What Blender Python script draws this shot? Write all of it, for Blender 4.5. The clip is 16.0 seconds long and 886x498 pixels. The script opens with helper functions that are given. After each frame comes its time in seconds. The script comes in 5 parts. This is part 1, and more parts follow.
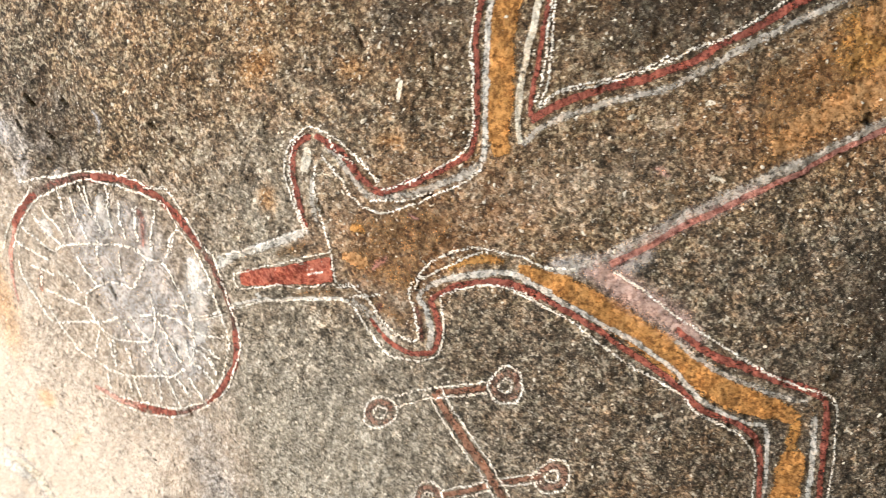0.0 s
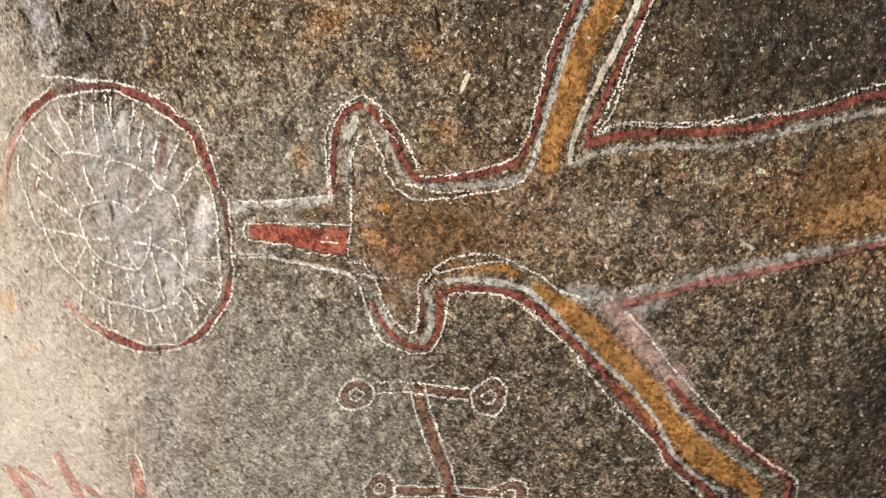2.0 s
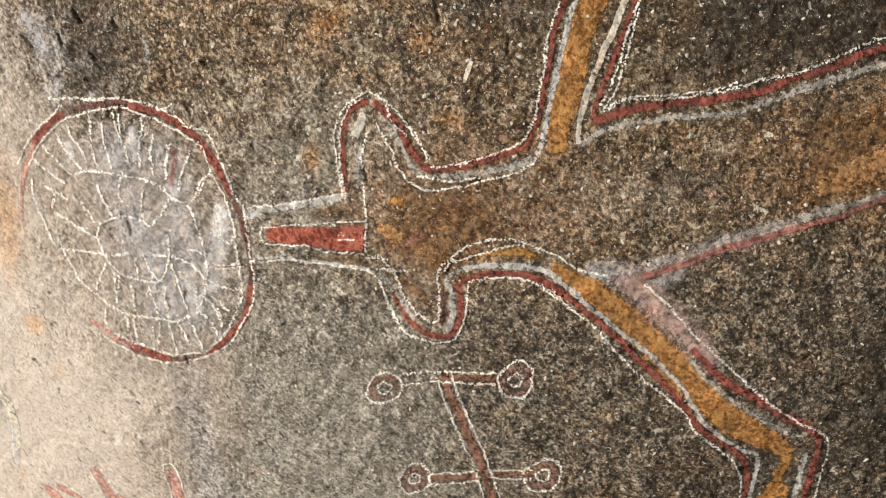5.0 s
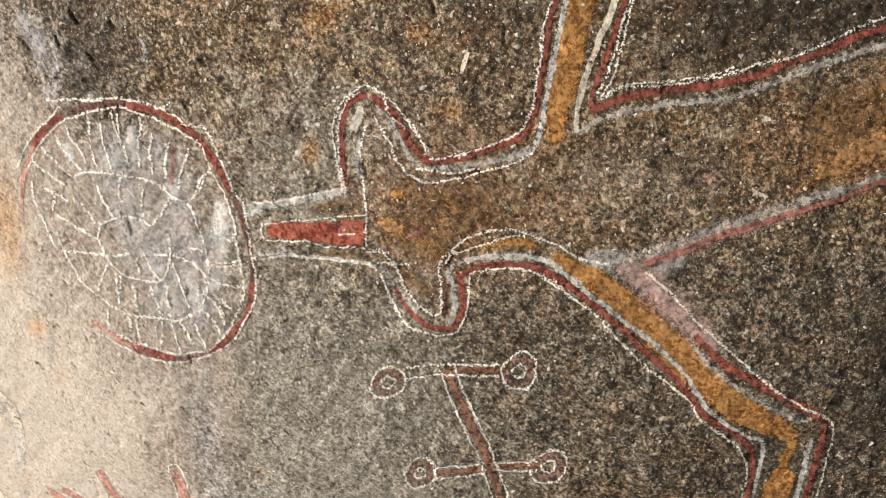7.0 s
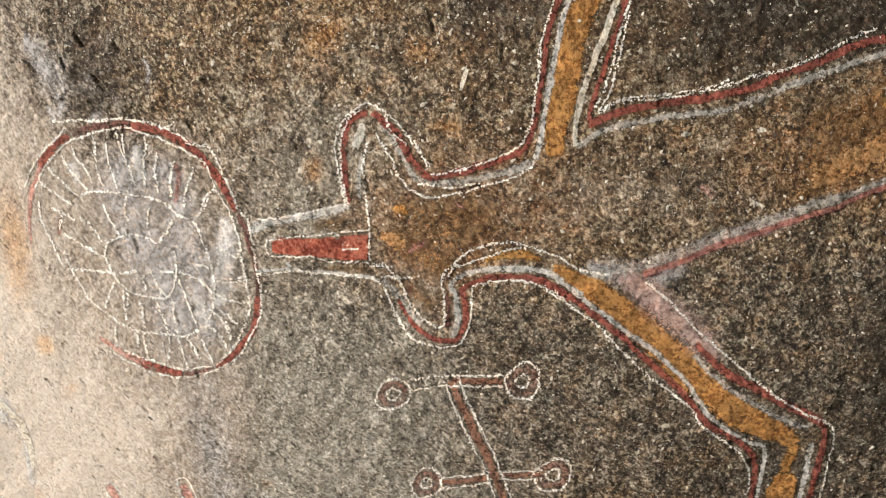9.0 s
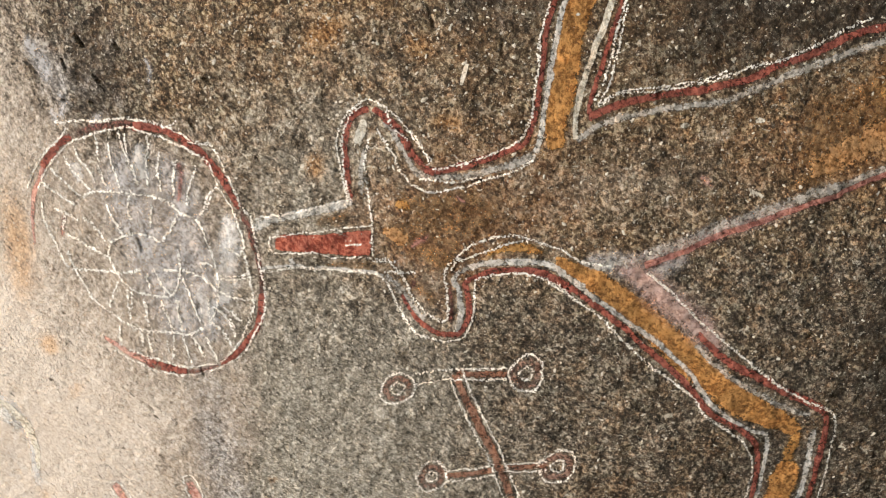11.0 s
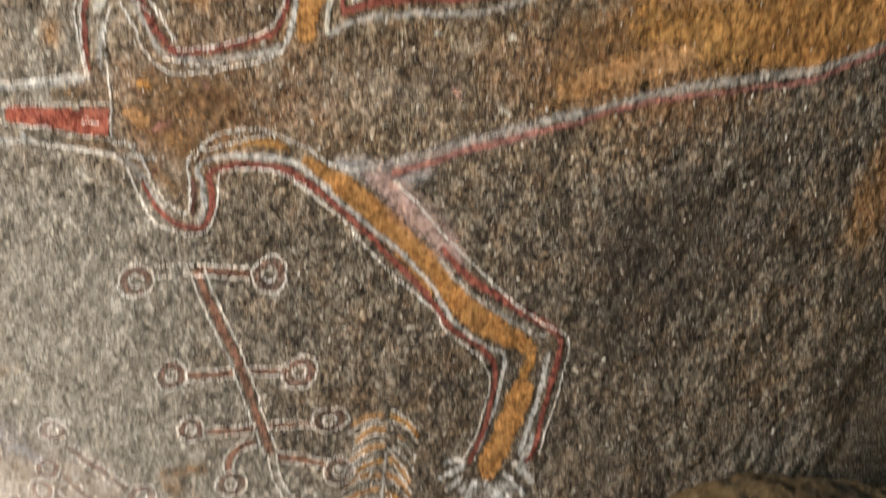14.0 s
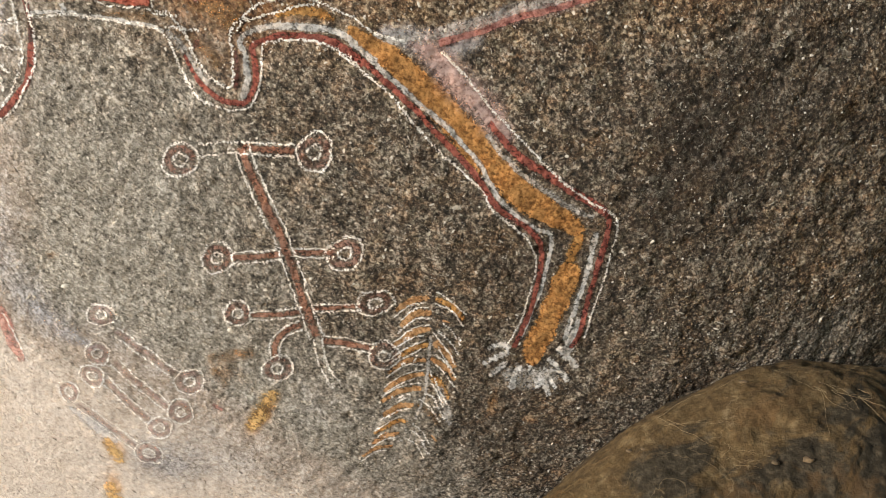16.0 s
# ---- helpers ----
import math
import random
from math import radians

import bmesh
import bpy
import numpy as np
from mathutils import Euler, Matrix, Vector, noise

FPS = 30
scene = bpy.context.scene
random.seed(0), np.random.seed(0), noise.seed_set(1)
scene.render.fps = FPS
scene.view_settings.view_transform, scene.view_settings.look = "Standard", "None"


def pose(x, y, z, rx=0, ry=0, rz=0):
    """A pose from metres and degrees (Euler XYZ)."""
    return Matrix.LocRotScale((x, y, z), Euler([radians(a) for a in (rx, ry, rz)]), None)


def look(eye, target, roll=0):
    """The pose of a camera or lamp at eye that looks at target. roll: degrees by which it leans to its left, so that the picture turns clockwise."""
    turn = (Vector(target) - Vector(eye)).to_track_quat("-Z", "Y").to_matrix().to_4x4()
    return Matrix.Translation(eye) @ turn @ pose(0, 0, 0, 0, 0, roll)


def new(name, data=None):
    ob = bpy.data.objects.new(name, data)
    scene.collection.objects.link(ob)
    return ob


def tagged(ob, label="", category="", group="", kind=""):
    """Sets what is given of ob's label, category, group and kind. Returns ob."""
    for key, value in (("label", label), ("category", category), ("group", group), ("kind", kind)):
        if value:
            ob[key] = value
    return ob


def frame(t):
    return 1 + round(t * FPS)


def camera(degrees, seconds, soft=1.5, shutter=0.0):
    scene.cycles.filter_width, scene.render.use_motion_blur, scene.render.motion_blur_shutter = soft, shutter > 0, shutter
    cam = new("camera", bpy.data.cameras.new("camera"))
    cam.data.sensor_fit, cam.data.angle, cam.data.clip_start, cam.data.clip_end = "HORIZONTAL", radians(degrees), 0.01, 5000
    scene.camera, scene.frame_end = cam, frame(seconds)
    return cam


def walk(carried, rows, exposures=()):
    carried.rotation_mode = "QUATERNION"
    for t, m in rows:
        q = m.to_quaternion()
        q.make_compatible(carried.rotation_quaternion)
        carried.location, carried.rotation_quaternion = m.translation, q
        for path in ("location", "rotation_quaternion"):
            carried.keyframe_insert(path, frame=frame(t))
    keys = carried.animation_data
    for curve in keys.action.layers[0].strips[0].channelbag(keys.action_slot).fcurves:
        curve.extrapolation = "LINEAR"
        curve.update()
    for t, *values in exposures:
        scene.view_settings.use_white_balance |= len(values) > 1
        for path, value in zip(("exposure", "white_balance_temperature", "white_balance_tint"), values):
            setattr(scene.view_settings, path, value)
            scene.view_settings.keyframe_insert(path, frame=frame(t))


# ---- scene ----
cam = camera(54.5, 16.0, soft=1.05, shutter=0.9)
PATH = [
    (0, (-0.009, -0.013, 1.488), (0.035, 1.965, 1.776), -7.1),
    (0.2, (-0.055, 0.003, 1.478), (0.039, 1.978, 1.784), -6.9),
    (0.5, (-0.069, -0.001, 1.497), (0.056, 1.978, 1.759), -2.6),
    (0.7, (-0.113, 0.012, 1.521), (0.079, 1.991, 1.741), 0.2),
    (1, (-0.121, 0.019, 1.49), (0.043, 1.995, 1.749), 6.4),
    (1.2, (-0.128, 0.025, 1.476), (0.052, 1.991, 1.795), 8.3),
    (1.5, (-0.151, 0.015, 1.507), (0.049, 1.984, 1.793), 8.1),
    (2, (-0.159, 0.014, 1.489), (0.035, 1.984, 1.774), 5.8),
    (2.5, (-0.168, 0.011, 1.49), (0.013, 1.983, 1.769), 3.9),
    (3, (-0.172, 0.008, 1.491), (0.022, 1.979, 1.765), 2.9),
    (3.5, (-0.175, 0.002, 1.493), (0.023, 1.973, 1.767), 2.7),
    (3.7, (-0.179, 0.002, 1.495), (0.015, 1.975, 1.753), 2.3),
    (6, (-0.173, 0.005, 1.472), (0.003, 1.981, 1.728), 0.6),
    (6.5, (-0.176, 0.007, 1.464), (0.001, 1.981, 1.732), -0.1),
    (7, (-0.176, 0.004, 1.465), (0.001, 1.978, 1.733), 0.0),
    (7.5, (-0.178, -0.003, 1.473), (-0.003, 1.972, 1.739), -0.4),
    (8, (-0.181, -0.009, 1.473), (-0.006, 1.965, 1.744), -0.2),
    (8.5, (-0.181, -0.017, 1.482), (-0.006, 1.957, 1.752), -0.5),
    (9, (-0.18, -0.02, 1.479), (-0.006, 1.953, 1.756), -0.9),
    (11.5, (-0.193, -0.029, 1.467), (-0.016, 1.946, 1.733), -2.2),
    (12, (-0.194, -0.018, 1.456), (-0.022, 1.958, 1.712), -2.6),
    (12.5, (-0.194, -0.014, 1.448), (-0.02, 1.963, 1.697), -2.4),
    (12.8, (-0.193, -0.006, 1.449), (0.032, 1.963, 1.717), -1.8),
    (13, (-0.151, -0.021, 1.464), (0.091, 1.945, 1.744), -1.5),
    (13.3, (-0.098, -0.028, 1.432), (0.225, 1.918, 1.761), 0.4),
    (13.5, (-0.051, -0.031, 1.45), (0.33, 1.916, 1.705), 1.3),
    (13.8, (0.011, -0.041, 1.402), (0.478, 1.891, 1.625), 1.9),
    (14, (0.035, -0.033, 1.389), (0.517, 1.901, 1.546), 2.4),
    (14.5, (0.039, -0.009, 1.326), (0.5, 1.936, 1.395), 2.0),
    (15, (0.022, 0.006, 1.295), (0.457, 1.958, 1.301), 2.1),
    (15.5, (0.014, 0.006, 1.294), (0.451, 1.958, 1.281), 2.1),
    (16, (0.004, 0.005, 1.289), (0.439, 1.957, 1.283), 2.2),
]
walk(cam, [(t, look(eye, target, roll)) for t, eye, target, roll in PATH],
     [(0, 1.12), (0.5, 1.02), (1, 0.87), (1.5, 0.66), (2, 0.6), (13, 0.6), (14, 0.68), (15, 0.72), (16, 0.70)])

from mathutils.bvhtree import BVHTree

# ---- light ----
world = bpy.data.worlds.new("sky")
scene.world = world
world.use_nodes = True
wn = world.node_tree
sky = wn.nodes.new("ShaderNodeTexSky")
sky.sky_type, sky.sun_disc = "NISHITA", False
SUN_TO = Vector((-0.90, -0.36, 0.11)).normalized()
sky.sun_elevation = math.asin(SUN_TO.z)
sky.sun_rotation = math.atan2(SUN_TO.x, SUN_TO.y)
wn.links.new(sky.outputs[0], wn.nodes["Background"].inputs[0])
wn.nodes["Background"].inputs[1].default_value = 0.12
sun = new("sun", bpy.data.lights.new("sun", "SUN"))
sun.data.energy, sun.data.angle, sun.data.color = 5.0, radians(7), (1.0, 0.965, 0.91)
sun.matrix_world = look(SUN_TO * 20, (0, 0, 0))


# ---- materials ----
class Nodes:
    """Short ways to make nodes in one material."""

    def __init__(self, name):
        self.mat = bpy.data.materials.new(name)
        self.mat.use_nodes = True
        self.t = self.mat.node_tree
        self.b = self.t.nodes["Principled BSDF"]
        self.out = self.t.nodes["Material Output"]
        self.pos = self.t.nodes.new("ShaderNodeNewGeometry").outputs["Position"]

    def link(self, a, b):
        self.t.links.new(a, b)

    def put(self, socket, value):
        if isinstance(value, (int, float)):
            socket.default_value = value
        elif isinstance(value, tuple):
            socket.default_value = (*value, 1.0)[:len(socket.default_value)]
        else:
            self.link(value, socket)

    def noise(self, scale, detail=4.0, rough=0.55, stretch=None, distort=0.0, turn=0.0):
        n = self.t.nodes.new("ShaderNodeTexNoise")
        n.inputs["Scale"].default_value, n.inputs["Detail"].default_value = scale, detail
        n.inputs["Roughness"].default_value, n.inputs["Distortion"].default_value = rough, distort
        p = self.pos
        if stretch:
            m = self.t.nodes.new("ShaderNodeMapping")
            m.vector_type = "TEXTURE"
            m.inputs["Scale"].default_value = [1 / v for v in stretch]
            m.inputs["Rotation"].default_value = (0, turn, 0)
            self.link(p, m.inputs[0])
            p = m.outputs[0]
        self.link(p, n.inputs["Vector"])
        return n.outputs["Fac"]

    def cells(self, scale, warp):
        """Irregular crystal-like grains: a random value for each."""
        n, w, v = (self.t.nodes.new("ShaderNode" + x) for x in ("TexVoronoi", "TexNoise", "VectorMath"))
        n.inputs["Scale"].default_value, w.inputs["Scale"].default_value, w.inputs["Detail"].default_value = scale, scale * 1.6, 3.0
        self.link(self.pos, w.inputs["Vector"])
        v.operation = "MULTIPLY_ADD"
        self.link(w.outputs["Color"], v.inputs[0])
        v.inputs[1].default_value = (warp, warp, warp)
        self.link(self.pos, v.inputs[2])
        self.link(v.outputs[0], n.inputs["Vector"])
        return self.split(n.outputs["Color"])[0]

    def math(self, op, a, b=0.0, c=0.0, clamp=False):
        n = self.t.nodes.new("ShaderNodeMath")
        n.operation, n.use_clamp = op, clamp
        for s, v in zip(n.inputs, (a, b, c)):
            self.put(s, v)
        return n.outputs[0]

    def step(self, value, low, high):
        n = self.t.nodes.new("ShaderNodeMapRange")
        n.interpolation_type = "SMOOTHSTEP"
        self.put(n.inputs["Value"], value)
        self.put(n.inputs["From Min"], low)
        self.put(n.inputs["From Max"], high)
        return n.outputs["Result"]

    def mix(self, fac, a, b, kind="MIX"):
        n = self.t.nodes.new("ShaderNodeMix")
        n.data_type, n.blend_type = "RGBA", kind
        self.put(n.inputs["Factor"], fac)
        self.put(n.inputs[6], a)
        self.put(n.inputs[7], b)
        return n.outputs[2]

    def ramp(self, fac, stops):
        n = self.t.nodes.new("ShaderNodeValToRGB")
        e = n.color_ramp.elements
        while len(e) < len(stops):
            e.new(0.5)
        for el, (p, c) in zip(e, stops):
            el.position, el.color = p, (*c, 1.0)
        self.link(fac, n.inputs[0])
        return n.outputs[0]

    def split(self, colour):
        n = self.t.nodes.new("ShaderNodeSeparateColor")
        self.link(colour, n.inputs[0])
        return n.outputs

    def attribute(self, name):
        n = self.t.nodes.new("ShaderNodeAttribute")
        n.attribute_name = name
        return n.outputs["Color"]

    def bump(self, *layers):
        last = None
        for height, strength, distance in layers:
            n = self.t.nodes.new("ShaderNodeBump")
            n.inputs["Strength"].default_value, n.inputs["Distance"].default_value = strength, distance
            self.link(height, n.inputs["Height"])
            if last:
                self.link(last, n.inputs["Normal"])
            last = n.outputs[0]
        self.link(last, self.b.inputs["Normal"])


def grain_of(k):
    """The stone's own grain, shared by bare rock and by the paint that sits in it."""
    mid, grain, fine = k.noise(30, 5, 0.68), k.noise(135, 4, 0.74, (0.85, 1, 1.25), 0.3, 0.8), k.noise(400, 2, 0.6)
    m = k.math("ADD", k.math("MULTIPLY", mid, 0.17), k.math("ADD", k.math("MULTIPLY", grain, 0.58), k.math("MULTIPLY", fine, 0.25)))
    crystals = k.math("ADD", k.math("MULTIPLY", k.cells(190, 0.006), 0.15), k.math("MULTIPLY", k.cells(85, 0.012), 0.08))
    m = k.math("ADD", m, k.math("SUBTRACT", crystals, 0.115))
    m = k.math("ADD", m, k.math("MULTIPLY", k.math("SUBTRACT", k.noise(9, 3, 0.6), 0.5), 0.10))
    return mid, grain, fine, m


def rock_material(name, tones=True):
    """Weathered sandstone: dark granular crust, pale bare stone, ochre and grey stains."""
    k = Nodes(name)
    mid, grain, fine, mottle = grain_of(k)
    crust = k.ramp(mottle, ((0.375, (0.010, 0.0085, 0.007)), (0.455, (0.046, 0.036, 0.027)), (0.525, (0.105, 0.083, 0.062)), (0.63, (0.36, 0.32, 0.265))))
    ashen = k.ramp(mottle, ((0.34, (0.060, 0.053, 0.044)), (0.45, (0.182, 0.165, 0.137)), (0.54, (0.280, 0.260, 0.224)), (0.66, (0.52, 0.495, 0.445))))
    warm = k.ramp(mottle, ((0.375, (0.018, 0.012, 0.007)), (0.455, (0.071, 0.048, 0.029)), (0.525, (0.149, 0.105, 0.066)), (0.63, (0.44, 0.37, 0.275))))
    pale = k.ramp(mottle, ((0.27, (0.27, 0.215, 0.175)), (0.43, (0.455, 0.391, 0.338)), (0.56, (0.555, 0.497, 0.442)), (0.74, (0.69, 0.642, 0.592))))
    tan = k.ramp(mottle, ((0.31, (0.124, 0.095, 0.070)), (0.44, (0.254, 0.209, 0.171)), (0.54, (0.355, 0.300, 0.252)), (0.67, (0.54, 0.49, 0.445))))
    grey = k.ramp(mottle, ((0.36, (0.066, 0.060, 0.058)), (0.47, (0.198, 0.186, 0.183)), (0.61, (0.46, 0.443, 0.438))))
    ochre = k.ramp(mottle, ((0.38, (0.045, 0.018, 0.007)), (0.48, (0.215, 0.105, 0.038)), (0.61, (0.46, 0.29, 0.15))))
    rust = k.ramp(mottle, ((0.37, (0.026, 0.012, 0.006)), (0.46, (0.105, 0.055, 0.026)), (0.53, (0.19, 0.110, 0.055)), (0.63, (0.40, 0.27, 0.165))))
    if tones:
        t1, t2 = k.split(k.attribute("tone")), k.split(k.attribute("stain"))
        ragged = k.math("MULTIPLY", k.math("SUBTRACT", k.math("ADD", k.math("MULTIPLY", mid, 0.55), k.math("MULTIPLY", grain, 0.45)), 0.5), 1.6)

        def mask(v, low=0.25, high=0.75):
            return k.step(k.math("ADD", v, ragged), low, high)
        c = k.mix(mask(t2[0]), crust, warm)
        bare = k.split(k.attribute("bare"))
        c = k.mix(mask(bare[1], 0.1, 0.9), c, k.mix(0.68, crust, (0.021, 0.0150, 0.0105)))
        c = k.mix(mask(t2[1]), c, rust)
        # lichen, iron and soot tint the crust unevenly
        tint = k.ramp(k.noise(13, 5, 0.65), ((0.34, (0.95, 0.97, 0.95)), (0.47, (1.0, 1.0, 1.0)), (0.58, (1.10, 1.0, 0.86)), (0.70, (1.20, 0.96, 0.74))))
        c = k.mix(0.8, c, tint, "MULTIPLY")
        speck = k.ramp(k.noise(58, 4, 0.7, (1, 1, 1.2)), ((0.36, (0.84, 0.91, 0.84)), (0.49, (1.0, 1.0, 1.0)), (0.62, (1.15, 0.98, 0.86)), (0.72, (1.35, 0.92, 0.66))))
        c = k.mix(0.65, c, speck, "MULTIPLY")
        c = k.mix(mask(t2[2], 0.05, 0.95), c, ashen)
        c = k.mix(mask(bare[0], 0.15, 0.85), c, tan)
        smooth = mask(t1[0], 0.05, 0.95)
        c = k.mix(smooth, c, pale)
        c = k.mix(mask(t1[2], 0.1, 0.9), c, grey)
        c = k.mix(mask(t1[1], 0.15, 0.85), c, k.mix(k.math("MULTIPLY", smooth, 0.8), ochre, k.mix(0.5, pale, (0.60, 0.36, 0.17))))
    else:
        c = k.mix(k.step(k.noise(7, 6, 0.72), 0.46, 0.58), k.mix(0.6, warm, rust), crust)
        c = k.mix(k.math("MULTIPLY", k.step(k.noise(14, 5, 0.65, (1, 1, 2.2)), 0.56, 0.70), 0.5), c, ochre)
        c = k.mix(0.5, c, (0.036, 0.024, 0.011))
    # pale grains, loose flakes, dark pits and nicks
    some = 1.0 if tones else 0.25
    worn = k.math("SUBTRACT", 1.0, k.math("MULTIPLY", k.math("MAXIMUM", smooth, k.math("MULTIPLY", bare[0], 0.7)), 0.85)) if tones else 1.0
    bright = k.step(k.noise(150, 2, 0.5), 0.665, 0.70)
    c = k.mix(k.math("MULTIPLY", bright, 0.7 * some), c, (0.60, 0.56, 0.49))
    pit = k.math("MULTIPLY", k.step(k.noise(125, 3, 0.6, (1, 1, 1.2)), 0.365, 0.325), worn)
    c = k.mix(k.math("MULTIPLY", pit, 0.6), c, (0.022, 0.018, 0.014))
    chip = k.math("MULTIPLY", k.step(k.noise(52, 4, 0.6, (1, 1, 1.4), 0.8, 0.5), 0.655, 0.68), worn)
    c = k.mix(k.math("MULTIPLY", chip, 0.75 * some), c, (0.58, 0.54, 0.46))
    # slanting nicks, with the shade inside them painted into the colour
    nick = k.step(k.noise(30, 4, 0.62, (0.8, 1, 2.8), 0.4, 0.85), 0.665, 0.69)
    slit = k.step(k.noise(75, 3, 0.6, (0.6, 1, 2.2), 0.5, 0.95), 0.655, 0.69)
    nick = k.math("MAXIMUM", nick, k.math("MULTIPLY", slit, 0.7))
    c = k.mix(k.math("MULTIPLY", nick, 0.75), c, (0.030, 0.024, 0.018))
    # thin curved highlights of lifted crust lips, put into the colour as pale lines
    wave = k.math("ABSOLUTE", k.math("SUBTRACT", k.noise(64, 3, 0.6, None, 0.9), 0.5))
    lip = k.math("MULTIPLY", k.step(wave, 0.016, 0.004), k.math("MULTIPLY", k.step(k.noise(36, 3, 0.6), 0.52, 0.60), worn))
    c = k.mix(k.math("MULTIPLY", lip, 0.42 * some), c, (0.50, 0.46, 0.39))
    k.link(c, k.b.inputs["Base Color"])
    k.link(k.math("SUBTRACT", 0.92, k.math("MULTIPLY", bright, 0.5)), k.b.inputs["Roughness"])
    k.b.inputs["Specular IOR Level"].default_value = 0.24
    k.bump((mid, 0.35, 0.012), (grain, 0.75, 0.008), (fine, 0.7, 0.003), (k.math("MULTIPLY", k.math("ADD", nick, pit), -1.0), 0.7, 0.006), (k.math("ADD", k.math("ADD", chip, lip), bright), 0.5, 0.003))
    return k.mat


def paint_material(name, dark, light, cover, grain, soft, hold, dry=False, feather=0.30, thick=1.0):
    """Dry earth pigment rubbed onto rough stone: cover is how much it hides, grain its size, soft how far its edge frays, hold how it keeps to the middle, feather how gently it thins out, thick its densest."""
    k = Nodes(name)
    uvn = k.t.nodes.new("ShaderNodeUVMap")
    sep = k.t.nodes.new("ShaderNodeSeparateXYZ")
    k.link(uvn.outputs[0], sep.inputs[0])
    across = k.math("SUBTRACT", 1.0, k.math("ABSOLUTE", k.math("SUBTRACT", k.math("MULTIPLY", sep.outputs[1], 2.0), 1.0)))
    mid, gr, fine, mottle = grain_of(k)
    n1, n3 = k.noise(grain, 3, 0.65), k.noise(15, 4, 0.65)
    # pigment keeps to the proud grains and leaves the pits bare
    rough = k.math("ADD", k.math("MULTIPLY", n1, 0.36), k.math("ADD", k.math("MULTIPLY", mottle, 0.42), k.math("MULTIPLY", n3, 0.22)))
    rough = k.math("MULTIPLY", k.math("SUBTRACT", rough, 0.5), 5.0)
    body = k.math("MULTIPLY", k.step(across, 0.0, hold), k.step(sep.outputs[0], 0.0, 1.0))
    a = k.math("ADD", k.math("SUBTRACT", k.math("MULTIPLY", body, 1.0 + cover), 1.0), k.math("MULTIPLY", rough, soft))
    if dry:
        # crumbly stick of chalk: loose dots, dense along the middle
        dots = k.math("ADD", k.math("MULTIPLY", k.noise(grain, 1, 0.5), 0.7), k.math("MULTIPLY", gr, 0.3))
        a = k.math("ADD", k.math("SUBTRACT", dots, 0.715 - 0.1 * cover), k.math("ADD", k.math("MULTIPLY", body, 0.185), k.math("MULTIPLY", k.step(across, 0.55, 0.95), 0.06)))
        alpha = k.math("MULTIPLY", k.step(a, -0.02, 0.05), k.step(body, 0.02, 0.25))
    else:
        alpha = k.math("MULTIPLY", k.step(a, -feather, feather), k.math("MULTIPLY", k.math("ADD", 0.80, k.math("MULTIPLY", cover, 0.2), clamp=True), thick))
    col = k.mix(k.step(mottle, 0.43, 0.57), dark, light)
    col = k.mix(0.7, col, k.ramp(k.noise(22, 4, 0.65), ((0.34, (0.70, 0.72, 0.75)), (0.50, (1.0, 1.0, 1.0)), (0.66, (1.22, 1.10, 1.02)))), "MULTIPLY")
    if not dry:
        col = k.mix(k.math("MULTIPLY", k.step(mottle, 0.45, 0.36), 0.7 if feather < 0.45 else 0.3), col, tuple(v * 0.4 for v in dark))
    k.link(col, k.b.inputs["Base Color"])
    k.b.inputs["Roughness"].default_value = 0.9
    k.b.inputs["Specular IOR Level"].default_value = 0.25
    k.link(alpha, k.b.inputs["Alpha"])
    k.bump((mid, 0.5, 0.014), (gr, 0.8, 0.007), (fine, 0.6, 0.003))
    return k.mat


